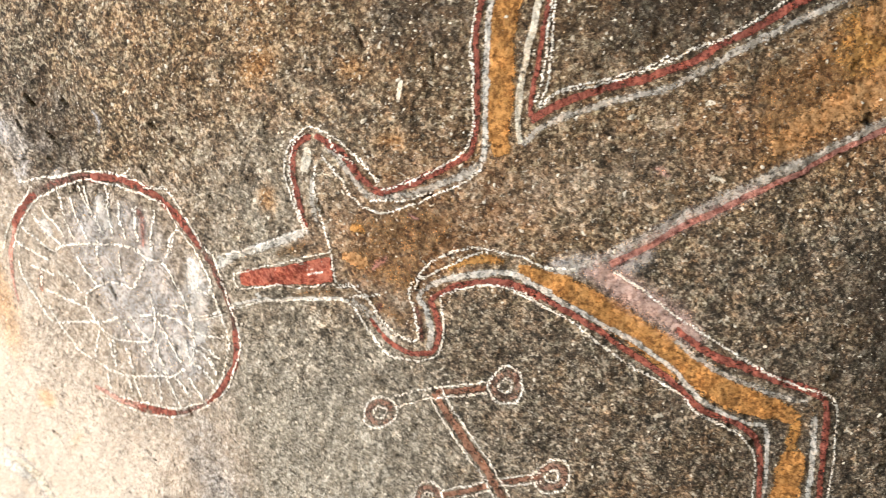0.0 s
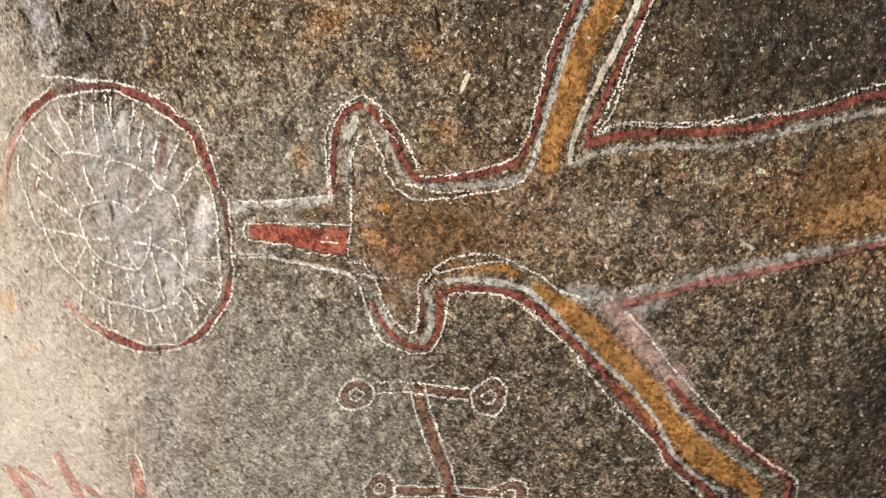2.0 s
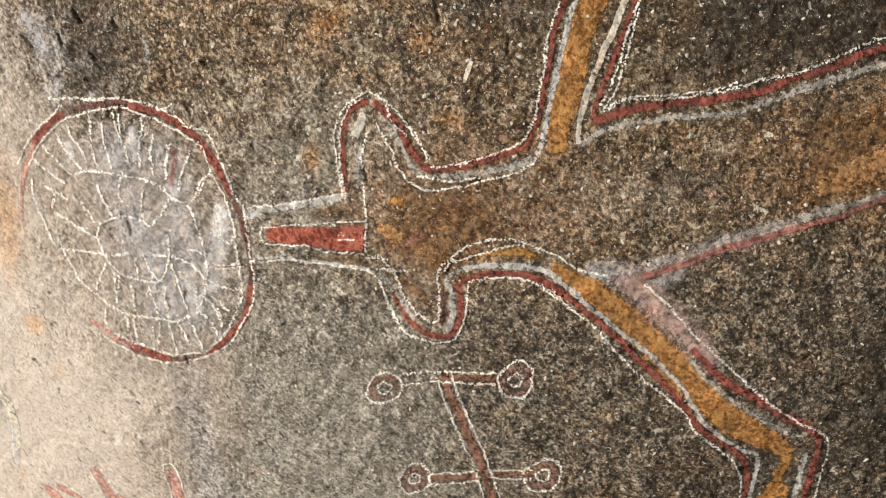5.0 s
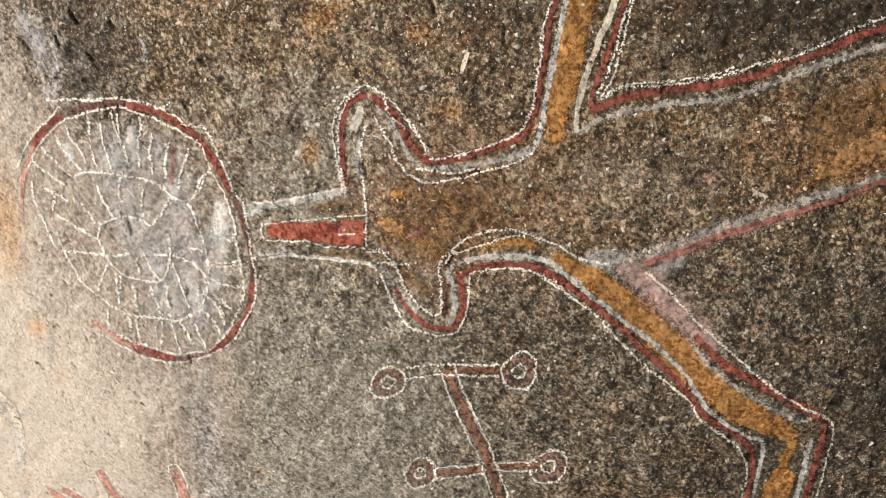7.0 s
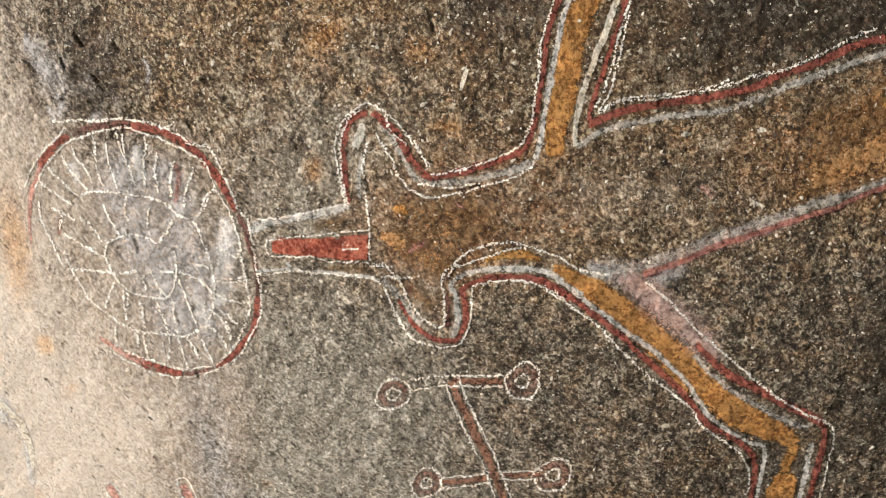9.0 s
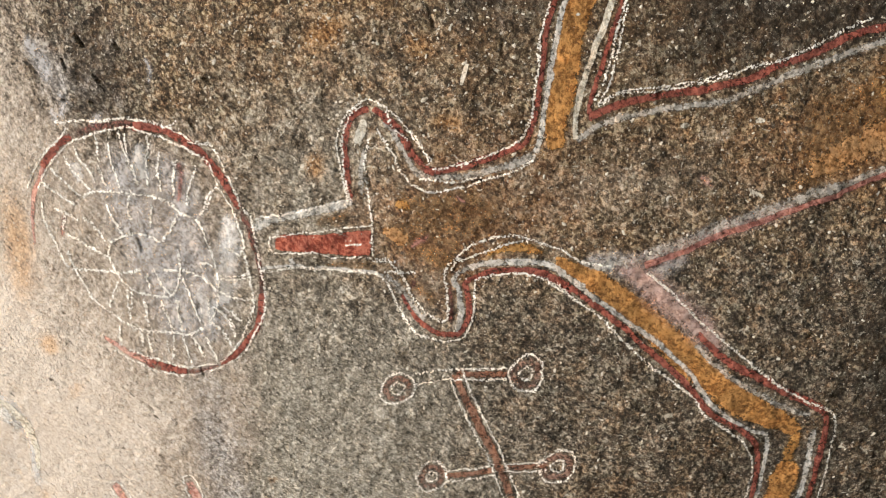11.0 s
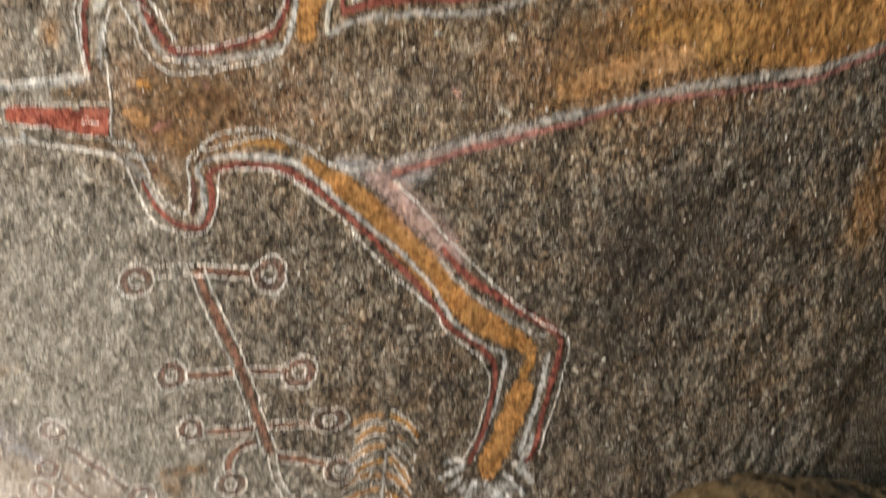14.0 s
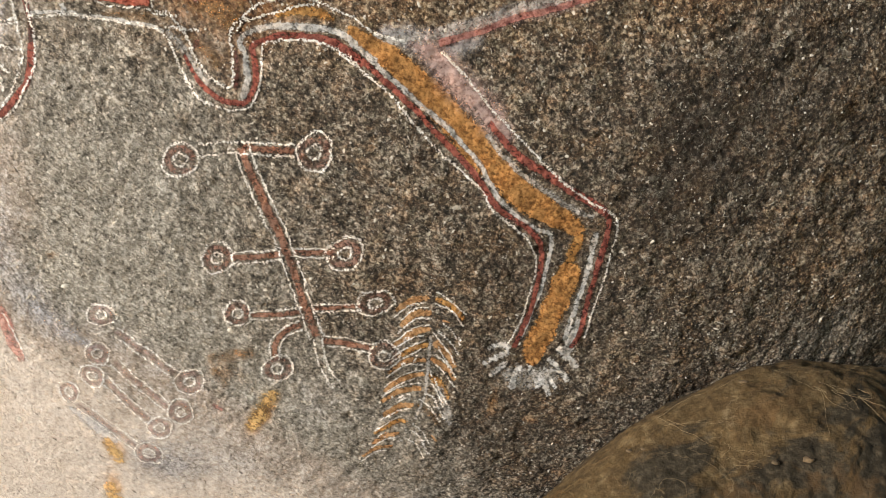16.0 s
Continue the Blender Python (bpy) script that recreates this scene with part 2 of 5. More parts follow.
# name: dark, light, cover, grain per metre, soft, hold, lift in millimetres
PAINTS = {
    "wash": ((0.40, 0.382, 0.385), (0.62, 0.60, 0.61), 0.45, 45, 0.34, 1.0, 0.6),
    "wash_bright": ((0.56, 0.54, 0.53), (0.78, 0.76, 0.75), 0.6, 70, 0.5, 1.0, 0.8),
    "ochre_faint": ((0.15, 0.078, 0.030), (0.34, 0.195, 0.088), 0.08, 60, 0.75, 1.0, 0.7),
    "ochre_soft": ((0.28, 0.130, 0.034), (0.53, 0.295, 0.100), 0.40, 80, 0.7, 0.9, 0.9),
    "ochre": ((0.22, 0.098, 0.026), (0.46, 0.24, 0.082), 0.6, 110, 0.7, 0.7, 1.0),
    "grey": ((0.27, 0.250, 0.226), (0.57, 0.54, 0.50), 0.42, 130, 0.85, 0.95, 1.2),
    "grey_light": ((0.32, 0.315, 0.30), (0.64, 0.62, 0.59), 0.45, 140, 0.8, 0.9, 1.3),
    "cream": ((0.42, 0.38, 0.31), (0.72, 0.68, 0.60), 0.45, 110, 0.75, 0.65, 1.4),
    "pink": ((0.38, 0.245, 0.215), (0.60, 0.44, 0.40), 0.5, 60, 0.45, 1.0, 1.1),
    "red": ((0.145, 0.036, 0.026), (0.295, 0.095, 0.070), 0.40, 110, 0.95, 0.62, 1.6),
    "red_bright": ((0.22, 0.046, 0.028), (0.40, 0.135, 0.090), 0.70, 110, 0.6, 0.35, 1.6),
    "red_dark": ((0.085, 0.030, 0.025), (0.20, 0.090, 0.074), 0.12, 100, 0.7, 0.6, 1.5),
    "red_soft": ((0.45, 0.205, 0.165), (0.63, 0.385, 0.33), 0.30, 70, 0.65, 0.6, 1.5),
    "red_chalky": ((0.22, 0.080, 0.066), (0.40, 0.20, 0.17), 0.45, 80, 0.6, 0.7, 1.6),
    "red_faint": ((0.20, 0.075, 0.062), (0.38, 0.20, 0.17), 0.30, 80, 0.6, 0.95, 1.5),
    "brown": ((0.16, 0.072, 0.046), (0.290, 0.160, 0.112), 0.34, 120, 0.8, 0.7, 1.5),
    "brown_faint": ((0.150, 0.072, 0.054), (0.290, 0.185, 0.145), 0.10, 70, 0.6, 0.7, 1.5),
    "trace": ((0.34, 0.19, 0.16), (0.52, 0.35, 0.31), 0.14, 60, 0.65, 0.9, 1.5),
    "ochre_pale": ((0.25, 0.125, 0.046), (0.48, 0.285, 0.140), 0.44, 100, 0.75, 0.85, 1.0),
    "ochre_light": ((0.46, 0.28, 0.10), (0.70, 0.47, 0.20), 0.36, 90, 0.9, 1.0, 1.0),
    "white": ((0.40, 0.39, 0.37), (0.74, 0.72, 0.69), 0.32, 160, 0.95, 0.9, 1.7),
    "chalk": ((0.56, 0.53, 0.48), (0.84, 0.81, 0.76), 0.28, 300, 0.95, 0.85, 2.1),
    "chalk_thin": ((0.55, 0.53, 0.49), (0.86, 0.83, 0.79), 0.38, 300, 0.9, 0.9, 2.1),
}
RUBBED = {"wash": (1.0, 0.66), "wash_bright": (0.8, 0.72), "pink": (0.9, 0.84), "grey": (0.5, 0.78), "grey_light": (0.4, 0.9), "ochre_faint": (0.7, 0.9), "red_faint": (0.7, 0.9), "trace": (0.7, 0.72), "ochre_light": (0.6, 0.9), "ochre_soft": (0.5, 0.95), "red_soft": (0.5, 0.95)}
MATS = {n: paint_material("paint_" + n, *v[:6], n.startswith("chalk"), *RUBBED.get(n, ())) for n, v in PAINTS.items()}
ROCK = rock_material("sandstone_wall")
BOULDER = rock_material("sandstone_boulder", tones=False)


def soil_material():
    """Old brown dust and grime caked on a smoother boulder."""
    k = Nodes("dusty_boulder")
    patch = k.noise(6.5, 7, 0.66, (0.7, 1, 2.0), 0.8, -0.55)
    dust = k.ramp(k.noise(38, 6, 0.6), ((0.32, (0.034, 0.021, 0.009)), (0.50, (0.064, 0.041, 0.017)), (0.68, (0.108, 0.075, 0.037))))
    grime = k.ramp(k.noise(60, 6, 0.62), ((0.32, (0.007, 0.006, 0.004)), (0.52, (0.021, 0.017, 0.011)), (0.68, (0.056, 0.046, 0.031))))
    # the ridge's lit rim is painted in: less dark grime along it
    bare = k.math("SUBTRACT", patch, k.math("MULTIPLY", k.split(k.attribute("lit_crest"))[0], 0.14))
    c = k.mix(k.math("MULTIPLY", k.step(bare, 0.40, 0.51), 0.9), dust, grime)
    c = k.mix(k.math("MULTIPLY", k.step(k.noise(11, 4, 0.6), 0.56, 0.66), 0.5), c, (0.075, 0.042, 0.017))
    vein = k.math("ABSOLUTE", k.math("SUBTRACT", k.noise(7, 4, 0.6, None, 1.2), 0.5))
    c = k.mix(k.math("MULTIPLY", k.math("MULTIPLY", k.step(vein, 0.012, 0.003), k.step(k.noise(4, 2, 0.5), 0.52, 0.62)), 0.4), c, (0.16, 0.12, 0.07))
    k.link(c, k.b.inputs["Base Color"])
    k.b.inputs["Roughness"].default_value = 0.95
    k.b.inputs["Specular IOR Level"].default_value = 0.2
    k.bump((patch, 0.5, 0.02), (k.noise(34, 6, 0.7), 0.6, 0.012), (k.noise(140, 4, 0.7), 0.6, 0.004), (k.step(vein, 0.014, 0.002), 0.15, 0.003))
    return k.mat


SOIL = soil_material()


def ground_material():
    k = Nodes("sandy_ground")
    c = k.ramp(k.noise(3, 8, 0.65), ((0.3, (0.20, 0.145, 0.09)), (0.5, (0.33, 0.25, 0.165)), (0.7, (0.46, 0.37, 0.26))))
    k.link(c, k.b.inputs["Base Color"])
    k.b.inputs["Roughness"].default_value = 0.95
    k.bump((k.noise(40, 5, 0.6), 0.5, 0.02))
    return k.mat


# ---- the rock wall ----
RNG = np.random.default_rng(7)
LATTICE = RNG.random((256, 256))


def value_noise(x, y):
    """Smooth noise on a lattice, 0 to 1."""
    i, j = np.floor(x).astype(int), np.floor(y).astype(int)
    fx, fy = x - i, y - j
    fx, fy = fx * fx * (3 - 2 * fx), fy * fy * (3 - 2 * fy)
    g = lambda a, b: LATTICE[a % 256, b % 256]
    return (g(i, j) * (1 - fx) + g(i + 1, j) * fx) * (1 - fy) + (g(i, j + 1) * (1 - fx) + g(i + 1, j + 1) * fx) * fy


def fbm(x, y, size, octaves, gain=0.5):
    total, amp, top = 0.0, 1.0, 0.0
    for o in range(octaves):
        c, s = math.cos(0.7 + 1.1 * o), math.sin(0.7 + 1.1 * o)
        total = total + amp * (value_noise((c * x + s * y) / size + 17.3 * o, (c * y - s * x) / size - 9.1 * o) - 0.5)
        top += amp
        amp, size = amp * gain, size * 0.5
    return total / top


def base_depth(u, v):
    """How far behind the eye the wall lies: a gentle swell that leans out overhead."""
    return 1.5816 - 0.2537 * u - 0.5862 * v + 0.1686 * u * u + 0.0679 * u * v + 0.1585 * v * v


def spaced(low, a, b, high, fine, coarse):
    return np.concatenate([np.linspace(low, a, coarse, endpoint=False), np.arange(a, b, fine), np.linspace(b, high, coarse)])


MID = 1.55
OUT = np.array((-0.214, -0.845, -0.495))
OUT = OUT / np.linalg.norm(OUT)
GU = spaced(-2.8, -1.22, 1.55, 3.4, 0.0027, 40)
GU = np.concatenate([GU[GU < -1.08], np.arange(-1.08, -0.42, 0.0018), GU[GU > -0.419]])
GV = spaced(-1.56, -1.06, 0.72, 1.8, 0.0027, 30)
UU, VV = np.meshgrid(GU, GV)


def soft_spot(u, v, ru, rv=None, turn=0.0, power=1.0):
    """A stain with a blurred edge, centimetres."""
    c, s = math.cos(radians(turn)), math.sin(radians(turn))
    x, y = UU * 100 - u, VV * 100 - v
    a, b = (c * x + s * y) / ru, (-s * x + c * y) / (rv or ru)
    return power * np.exp(-(a * a + b * b))


WARP = fbm(UU, VV, 0.16, 4) * 0.20
# the pale bare stone begins along a slanting line, and an ashen crust fades out from it
EDGE = -0.95 + 0.31 * np.clip((0.36 - VV) / 0.55, 0, 1) + 0.02 * np.clip(-VV, 0, 1) + 0.73 * np.clip((-0.40 - VV) / 0.45, 0, 1.2)
PALE = np.clip((EDGE - UU + WARP) / 0.36 + 0.5, 0, 1)
TAN = np.clip((EDGE + 0.20 - UU + WARP) / 0.22 + 0.5, 0, 0.85)
PALE = np.clip(PALE + 0.3 * fbm(UU, VV, 0.3, 3) * np.clip(PALE * 4, 0, 1), 0, 1)
ASHEN = np.clip((EDGE + 0.72 - UU + 2 * WARP) / 1.1 + 0.08, 0, 0.85) * np.clip((0.35 - VV) / 0.3, 0.25, 1)
LIGHTER = soft_spot(-12, -22, 15, 20, 0, 0.2) + soft_spot(134, -44, 15, 8, 0, 0.45) + soft_spot(-20, 36, 22, 16, 0, 0.30) + soft_spot(-28, -15, 26, 26, 0, 0.30) + soft_spot(8, 8, 14, 8, 0, 0.1) + soft_spot(-28, -60, 32, 26, 0, 0.72) + soft_spot(36, -56, 8, 16, 0, 0.35) + soft_spot(5, 8, 40, 10, 5, 0.12) + soft_spot(-14, -78, 36, 24, 0, 0.7) + soft_spot(8, -50, 20, 14, 0, 0.15) + soft_spot(-2, 26, 14, 7, 0, 0.12) + soft_spot(28, 23, 26, 7, 6, 0.34) + soft_spot(15, -20, 14, 16, 0, 0.22) + soft_spot(-33, 25, 12, 16, 0, 0.35)
OCHRES = sum(soft_spot(*a) for a in (
    (-25.5, 49.6, 5, 3.5, 20, 0.75), (-9.5, 46, 4, 2.5, -30, 0.6), (-27.6, 29, 2.2, 3, 0, 0.7), (-3.4, 33.9, 1.8, 1.5, 0, 0.6), (-6, 34.5, 2, 1.5, 0, 0.6),
    (-92, 20, 5, 13, 0, 0.8)))
OCHRES = OCHRES + sum(soft_spot(*a) for a in (
    (-88.3, -0.4, 2.6, 2.4, 0, 0.95), (-84, -10.5, 3, 2, 30, 0.55), (-100, -36, 2.5, 2, 0, 0.5), (4, -67, 2.2, 7, -28, 1.0), (-4, -56, 6, 3, -20, 0.5), (-31, -79, 2.6, 4, 20, 1.1), (-32.2, -91, 2.4, 5, 0, 0.9),
    (55.4, -62.3, 1.5, 4, 0, 0.6), (65, -66, 3, 2, 0, 0.45), (134, 13, 6, 12, 0, 1.1), (-40, -31, 1.4, 1.1, 0, 0.6), (28, -17, 4, 3, 0, 0.35), (-34, 44, 3, 3, 0, 0.4), (90, 38, 26, 11, 9, 0.62), (69, 31, 9, 8, 10, 0.45), (60, 26, 7, 4, 15, 0.4)))
GREYS = soft_spot(-68, 48, 9, 14, 12, 0.22) + soft_spot(-78, 49, 4, 9, 20, 0.5) + soft_spot(-108, -29, 5, 11, 0, 0.35) + soft_spot(-51.5, -24, 6, 16, 4, 0.62) + soft_spot(-55, 9, 12, 19, 0, 0.42) + soft_spot(-66, 30, 9, 7, 0, 0.3) + soft_spot(-45, -43, 5, 9, 30, 0.6) + soft_spot(-19, -84, 8, 5, 0, 0.4) + soft_spot(-16, -64, 24, 16, 0, 0.30) + soft_spot(-8, -82, 26, 10, 0, 0.42) + soft_spot(16, -62, 8, 7, 0, 0.3) + soft_spot(-32, -46, 14, 7, -35, 0.3)
WARMS = 0.30 + soft_spot(-15, 40, 45, 22, 0, 0.55) + soft_spot(5, 20, 45, 14, 8, 0.5) + soft_spot(60, 30, 40, 14, 10, 0.5) + soft_spot(20, 60, 80, 20, 0, 0.3) + soft_spot(125, -15, 22, 30, 0, 0.15)
TAN = np.clip(TAN + soft_spot(-61, 15, 23, 24, 0, 0.95), 0, 1)
SLATE = soft_spot(-68.5, 49, 8, 14, 12)
PALE, TAN, ASHEN = PALE * (1 - 0.9 * SLATE), TAN * (1 - 0.9 * SLATE), ASHEN * (1 - 0.95 * SLATE)
TAN = TAN * (1 - 0.55 * np.clip((VV - 0.36) / 0.14, 0, 1))
# patches where the crust's colour is darker
DARKER = 0.66 * SLATE + soft_spot(20, -67, 7, 8, 0, 0.6) + soft_spot(10, -80, 12, 8, 0, 0.6) + soft_spot(88, 62, 30, 12, 0, 0.45) + soft_spot(60, 60, 50, 18, -6, 1.0) + soft_spot(2, 52, 14, 10, 0, 0.5) + soft_spot(42, 44, 16, 8, 10, 0.35) + soft_spot(102, 8, 26, 14, 0, 0.38) + soft_spot(82, -9, 14, 16, 0, 0.7) + soft_spot(110, -18, 24, 22, 0, 0.12) + soft_spot(62, -30, 14, 12, 0, 0.45) + soft_spot(58, -55, 16, 14, 0, 0.45) + soft_spot(20, -14, 8, 6, 0, 0.3) + soft_spot(58, -72, 14, 10, 0, 0.35)
RUSTS = soft_spot(-2, 21, 24, 13, 5, 0.92) + soft_spot(-5, 8, 8, 9, 0, 0.6) + soft_spot(52, 27, 30, 11, 8, 0.38) + soft_spot(82, 29, 24, 12, 8, 0.7) + soft_spot(120, 4, 16, 36, 0, 0.16) + soft_spot(-2, -55, 9, 6, 0, 0.5) + soft_spot(8, -80, 12, 7, 0, 0.35) + soft_spot(130, -12, 12, 14, 0, 0.15) + soft_spot(-12, 47, 22, 8, 0, 0.3) + soft_spot(-40.7, -19, 1.2, 0.8, 0, 0.9) + soft_spot(58, -58, 6, 7, 0, 0.3)


def terrace(x):
    """Flat crusts with broken edges, one over another."""
    low = np.floor(x)
    t = np.clip((x - low - 0.35) / 0.3, 0, 1)
    return low + t * t * (3 - 2 * t)


ROUGHER = 1.0 - 0.6 * PALE
HEIGHT = (0.010 * fbm(UU, VV, 0.42, 3) + 0.012 * ROUGHER * fbm(UU + 3, VV, 0.09, 3) + 0.0062 * ROUGHER * fbm(UU, VV + 5, 0.026, 3, 0.7)
          + 0.0007 * ROUGHER * terrace(8 * fbm(UU + 7, VV * 1.2 + 0.3 * UU, 0.034, 4, 0.65)) + 0.0008 * ROUGHER * fbm(UU - 2, VV + 9, 0.011, 2, 0.7)
          + 0.004 * PALE * fbm((UU + 0.5 * VV) * 0.6, (VV - 0.4 * UU) * 1.4, 0.05, 3))


def window(u, v, reach):
    i, j = np.searchsorted(GU, (u - reach, u + reach)), np.searchsorted(GV, (v - reach, v + reach))
    return slice(j[0], j[1]), slice(i[0], i[1])


def crack(a, b, width, depth):
    """A short open crack, centimetres."""
    p, q = np.array(a) / 100, np.array(b) / 100
    d = q - p
    w = window(*((p + q) / 2), math.hypot(*d) + 0.03)
    x, y = UU[w], VV[w]
    t = ((x - p[0]) * d[0] + (y - p[1]) * d[1]) / (d @ d)
    off = ((x - p[0]) * d[1] - (y - p[1]) * d[0]) / math.hypot(*d) + 0.006 * fbm(x, y, 0.02, 2)
    t_in = np.clip(1 - np.abs(2 * np.clip(t, -1, 2) - 1) ** 4, 0, 1)
    HEIGHT[w] -= depth / 100 * t_in * np.exp(-(off / (width / 100)) ** 2)


def pit(u, v, r, depth, stretch, turn):
    """A small chipped hollow, centimetres, with one steep lip."""
    w = window(u / 100, v / 100, 3 * r * stretch / 100)
    c, s_ = math.cos(turn), math.sin(turn)
    x, y = UU[w] * 100 - u, VV[w] * 100 - v
    a, b = (c * x + s_ * y) / (r * stretch), (c * y - s_ * x) / r
    d = np.sqrt(a * a + b * b) + 0.9 * fbm(UU[w] + u, VV[w], 0.02, 2)
    HEIGHT[w] -= depth / 100 * np.clip(1.25 - d, 0, 1) * np.clip(1 + 0.7 * b, 0.2, 2)


for c in (((-76.8, 28.8), (-74.3, 26.6), 0.35, 0.9), ((-64.2, 20.2), (-62.9, 16.4), 0.35, 0.6), ((-53.3, -6.2), (-52.7, -8.6), 0.25, 0.35),
          ((-66.2, 39.2), (-65.6, 37.6), 0.3, 0.6), ((-72, 55.5), (-70, 52.5), 0.4, 0.9), ((-69.5, 48.2), (-66.5, 45.4), 0.4, 1.0), ((-75.5, 52), (-74.6, 49.5), 0.35, 0.8), ((-64.5, 53), (-62.8, 51), 0.35, 0.7),
          ((-76.6, 45), (-73.6, 43.4), 0.5, 1.1), ((-82.5, 52), (-80.6, 48.6), 0.4, 0.7), ((-70.8, 44), (-69.2, 42.4), 0.35, 0.8), ((-90.5, -8), (-88, -9.6), 0.35, 0.8), ((-66.8, -14), (-65.0, -15.8), 0.3, 0.45),
          ((-8.2, 53), (-6.4, 47.5), 0.35, 0.4), ((4.2, 48), (4.6, 43.4), 0.35, 0.35), ((-47.5, 45.2), (-45.6, 43.4), 0.35, 0.8), ((-51, 38.5), (-49.5, 36), 0.3, 0.6), ((-38.6, 31.5), (-37.6, 29.8), 0.4, 0.7), ((-18.6, 27), (-17.6, 24.5), 0.45, 0.7)):
    crack(c[0], c[1], 0.7 * c[2], 1.1 * c[3])
for i in range(330):
    cu, cv = random.uniform(-112, -50), random.uniform(-40, 56)
    a, n = radians(random.gauss(-30, 13)), random.uniform(0.8, 2.4)
    if cu / 100 < -0.45 - 0.3 * max(0.0, cv / 100):
        crack((cu, cv), (cu + n * math.cos(a), cv + n * math.sin(a)), random.uniform(0.11, 0.18), random.uniform(0.15, 0.42))
for i in range(420):
    pu, pv = random.uniform(-85, 140), random.uniform(-85, 70)
    pit(pu, pv, random.uniform(0.35, 1.1), random.uniform(0.10, 0.30), random.uniform(1.0, 2.0), random.gauss(-0.6, 0.6))
WALL = np.stack([UU, base_depth(UU, VV), MID + VV], -1) + HEIGHT[..., None] * OUT


def grid_faces(rows, cols):
    i = (np.arange(rows - 1)[:, None] * cols + np.arange(cols - 1)[None, :]).ravel()
    return np.stack([i, i + 1, i + cols + 1, i + cols], -1)


def mesh_of(name, verts, quads, material, smooth=True):
    me = bpy.data.meshes.new(name)
    me.vertices.add(len(verts))
    me.vertices.foreach_set("co", np.ascontiguousarray(verts, dtype=np.float32).ravel())
    me.loops.add(quads.size)
    me.loops.foreach_set("vertex_index", quads.ravel().astype(np.int32))
    me.polygons.add(len(quads))
    me.polygons.foreach_set("loop_start", np.arange(0, quads.size, 4, dtype=np.int32))
    me.update(calc_edges=True)
    me.validate()
    me.polygons.foreach_set("use_smooth", np.full(len(me.polygons), smooth))
    me.materials.append(material)
    return me


# front sheet and a back sheet one metre behind it close the rock into a solid
rows, cols = UU.shape
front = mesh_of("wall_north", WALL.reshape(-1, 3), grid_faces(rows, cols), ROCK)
for attr, layers in (("bare", (TAN, DARKER, TAN)), ("tone", (PALE, OCHRES, GREYS)), ("stain", (WARMS, RUSTS, ASHEN + LIGHTER))):
    data = np.ones((rows * cols, 4), dtype=np.float32)
    for i, layer in enumerate(layers):
        data[:, i] = np.clip(layer, 0, 1).ravel()
    front.attributes.new(attr, "FLOAT_COLOR", "POINT").data.foreach_set("color", data.ravel())
wall = tagged(new("wall_north", front), "rough sandstone shelter wall with dark crust and pale bare stone", "rock wall", kind="structure")
back_u, back_v = np.meshgrid(np.linspace(-2.8, 3.4, 20), np.linspace(-1.56, 1.8, 12))
back = mesh_of("wall_back", np.stack([back_u, base_depth(back_u, back_v) + 1.2, MID + back_v], -1).reshape(-1, 3), grid_faces(12, 20), BOULDER)
tagged(new("wall_back", back), "rough rear face of the sandstone outcrop", "rock wall", kind="structure")


def side_wall(name, fu, fv, label):
    """A rough face that joins the front of the outcrop to its back."""
    t = np.linspace(0, 1, 16)[:, None]
    depth = base_depth(fu, fv)[None, :] * (1 - t) + (base_depth(fu, fv) + 1.2)[None, :] * t
    bulge = 0.12 * fbm(depth, (fu + fv)[None, :] + 0 * depth, 0.5, 3) * np.sin(math.pi * t)
    pts = np.stack([fu[None, :] + bulge, depth, MID + fv[None, :] + bulge], -1)
    me = mesh_of(name, pts.reshape(-1, 3), grid_faces(16, len(fu)), BOULDER)
    return tagged(new(name, me), label, "rock wall", kind="structure")


side_wall("wall_west", np.full(40, -2.8), np.linspace(-1.56, 1.8, 40), "rough broken side of the sandstone outcrop")
side_wall("wall_east", np.full(40, 3.4), np.linspace(-1.56, 1.8, 40), "rough broken side of the sandstone outcrop")
side_wall("wall_top", np.linspace(-2.8, 3.4, 60), np.full(60, 1.8), "weathered top of the sandstone outcrop")

ground = new("ground", bpy.data.meshes.new("ground"))
bm = bmesh.new()
bmesh.ops.create_grid(bm, x_segments=40, y_segments=40, size=1500)
bm.to_mesh(ground.data)
bm.free()
ground.data.materials.append(ground_material())
tagged(ground, "pale sandy ground before the rock shelter", "ground", kind="structure")


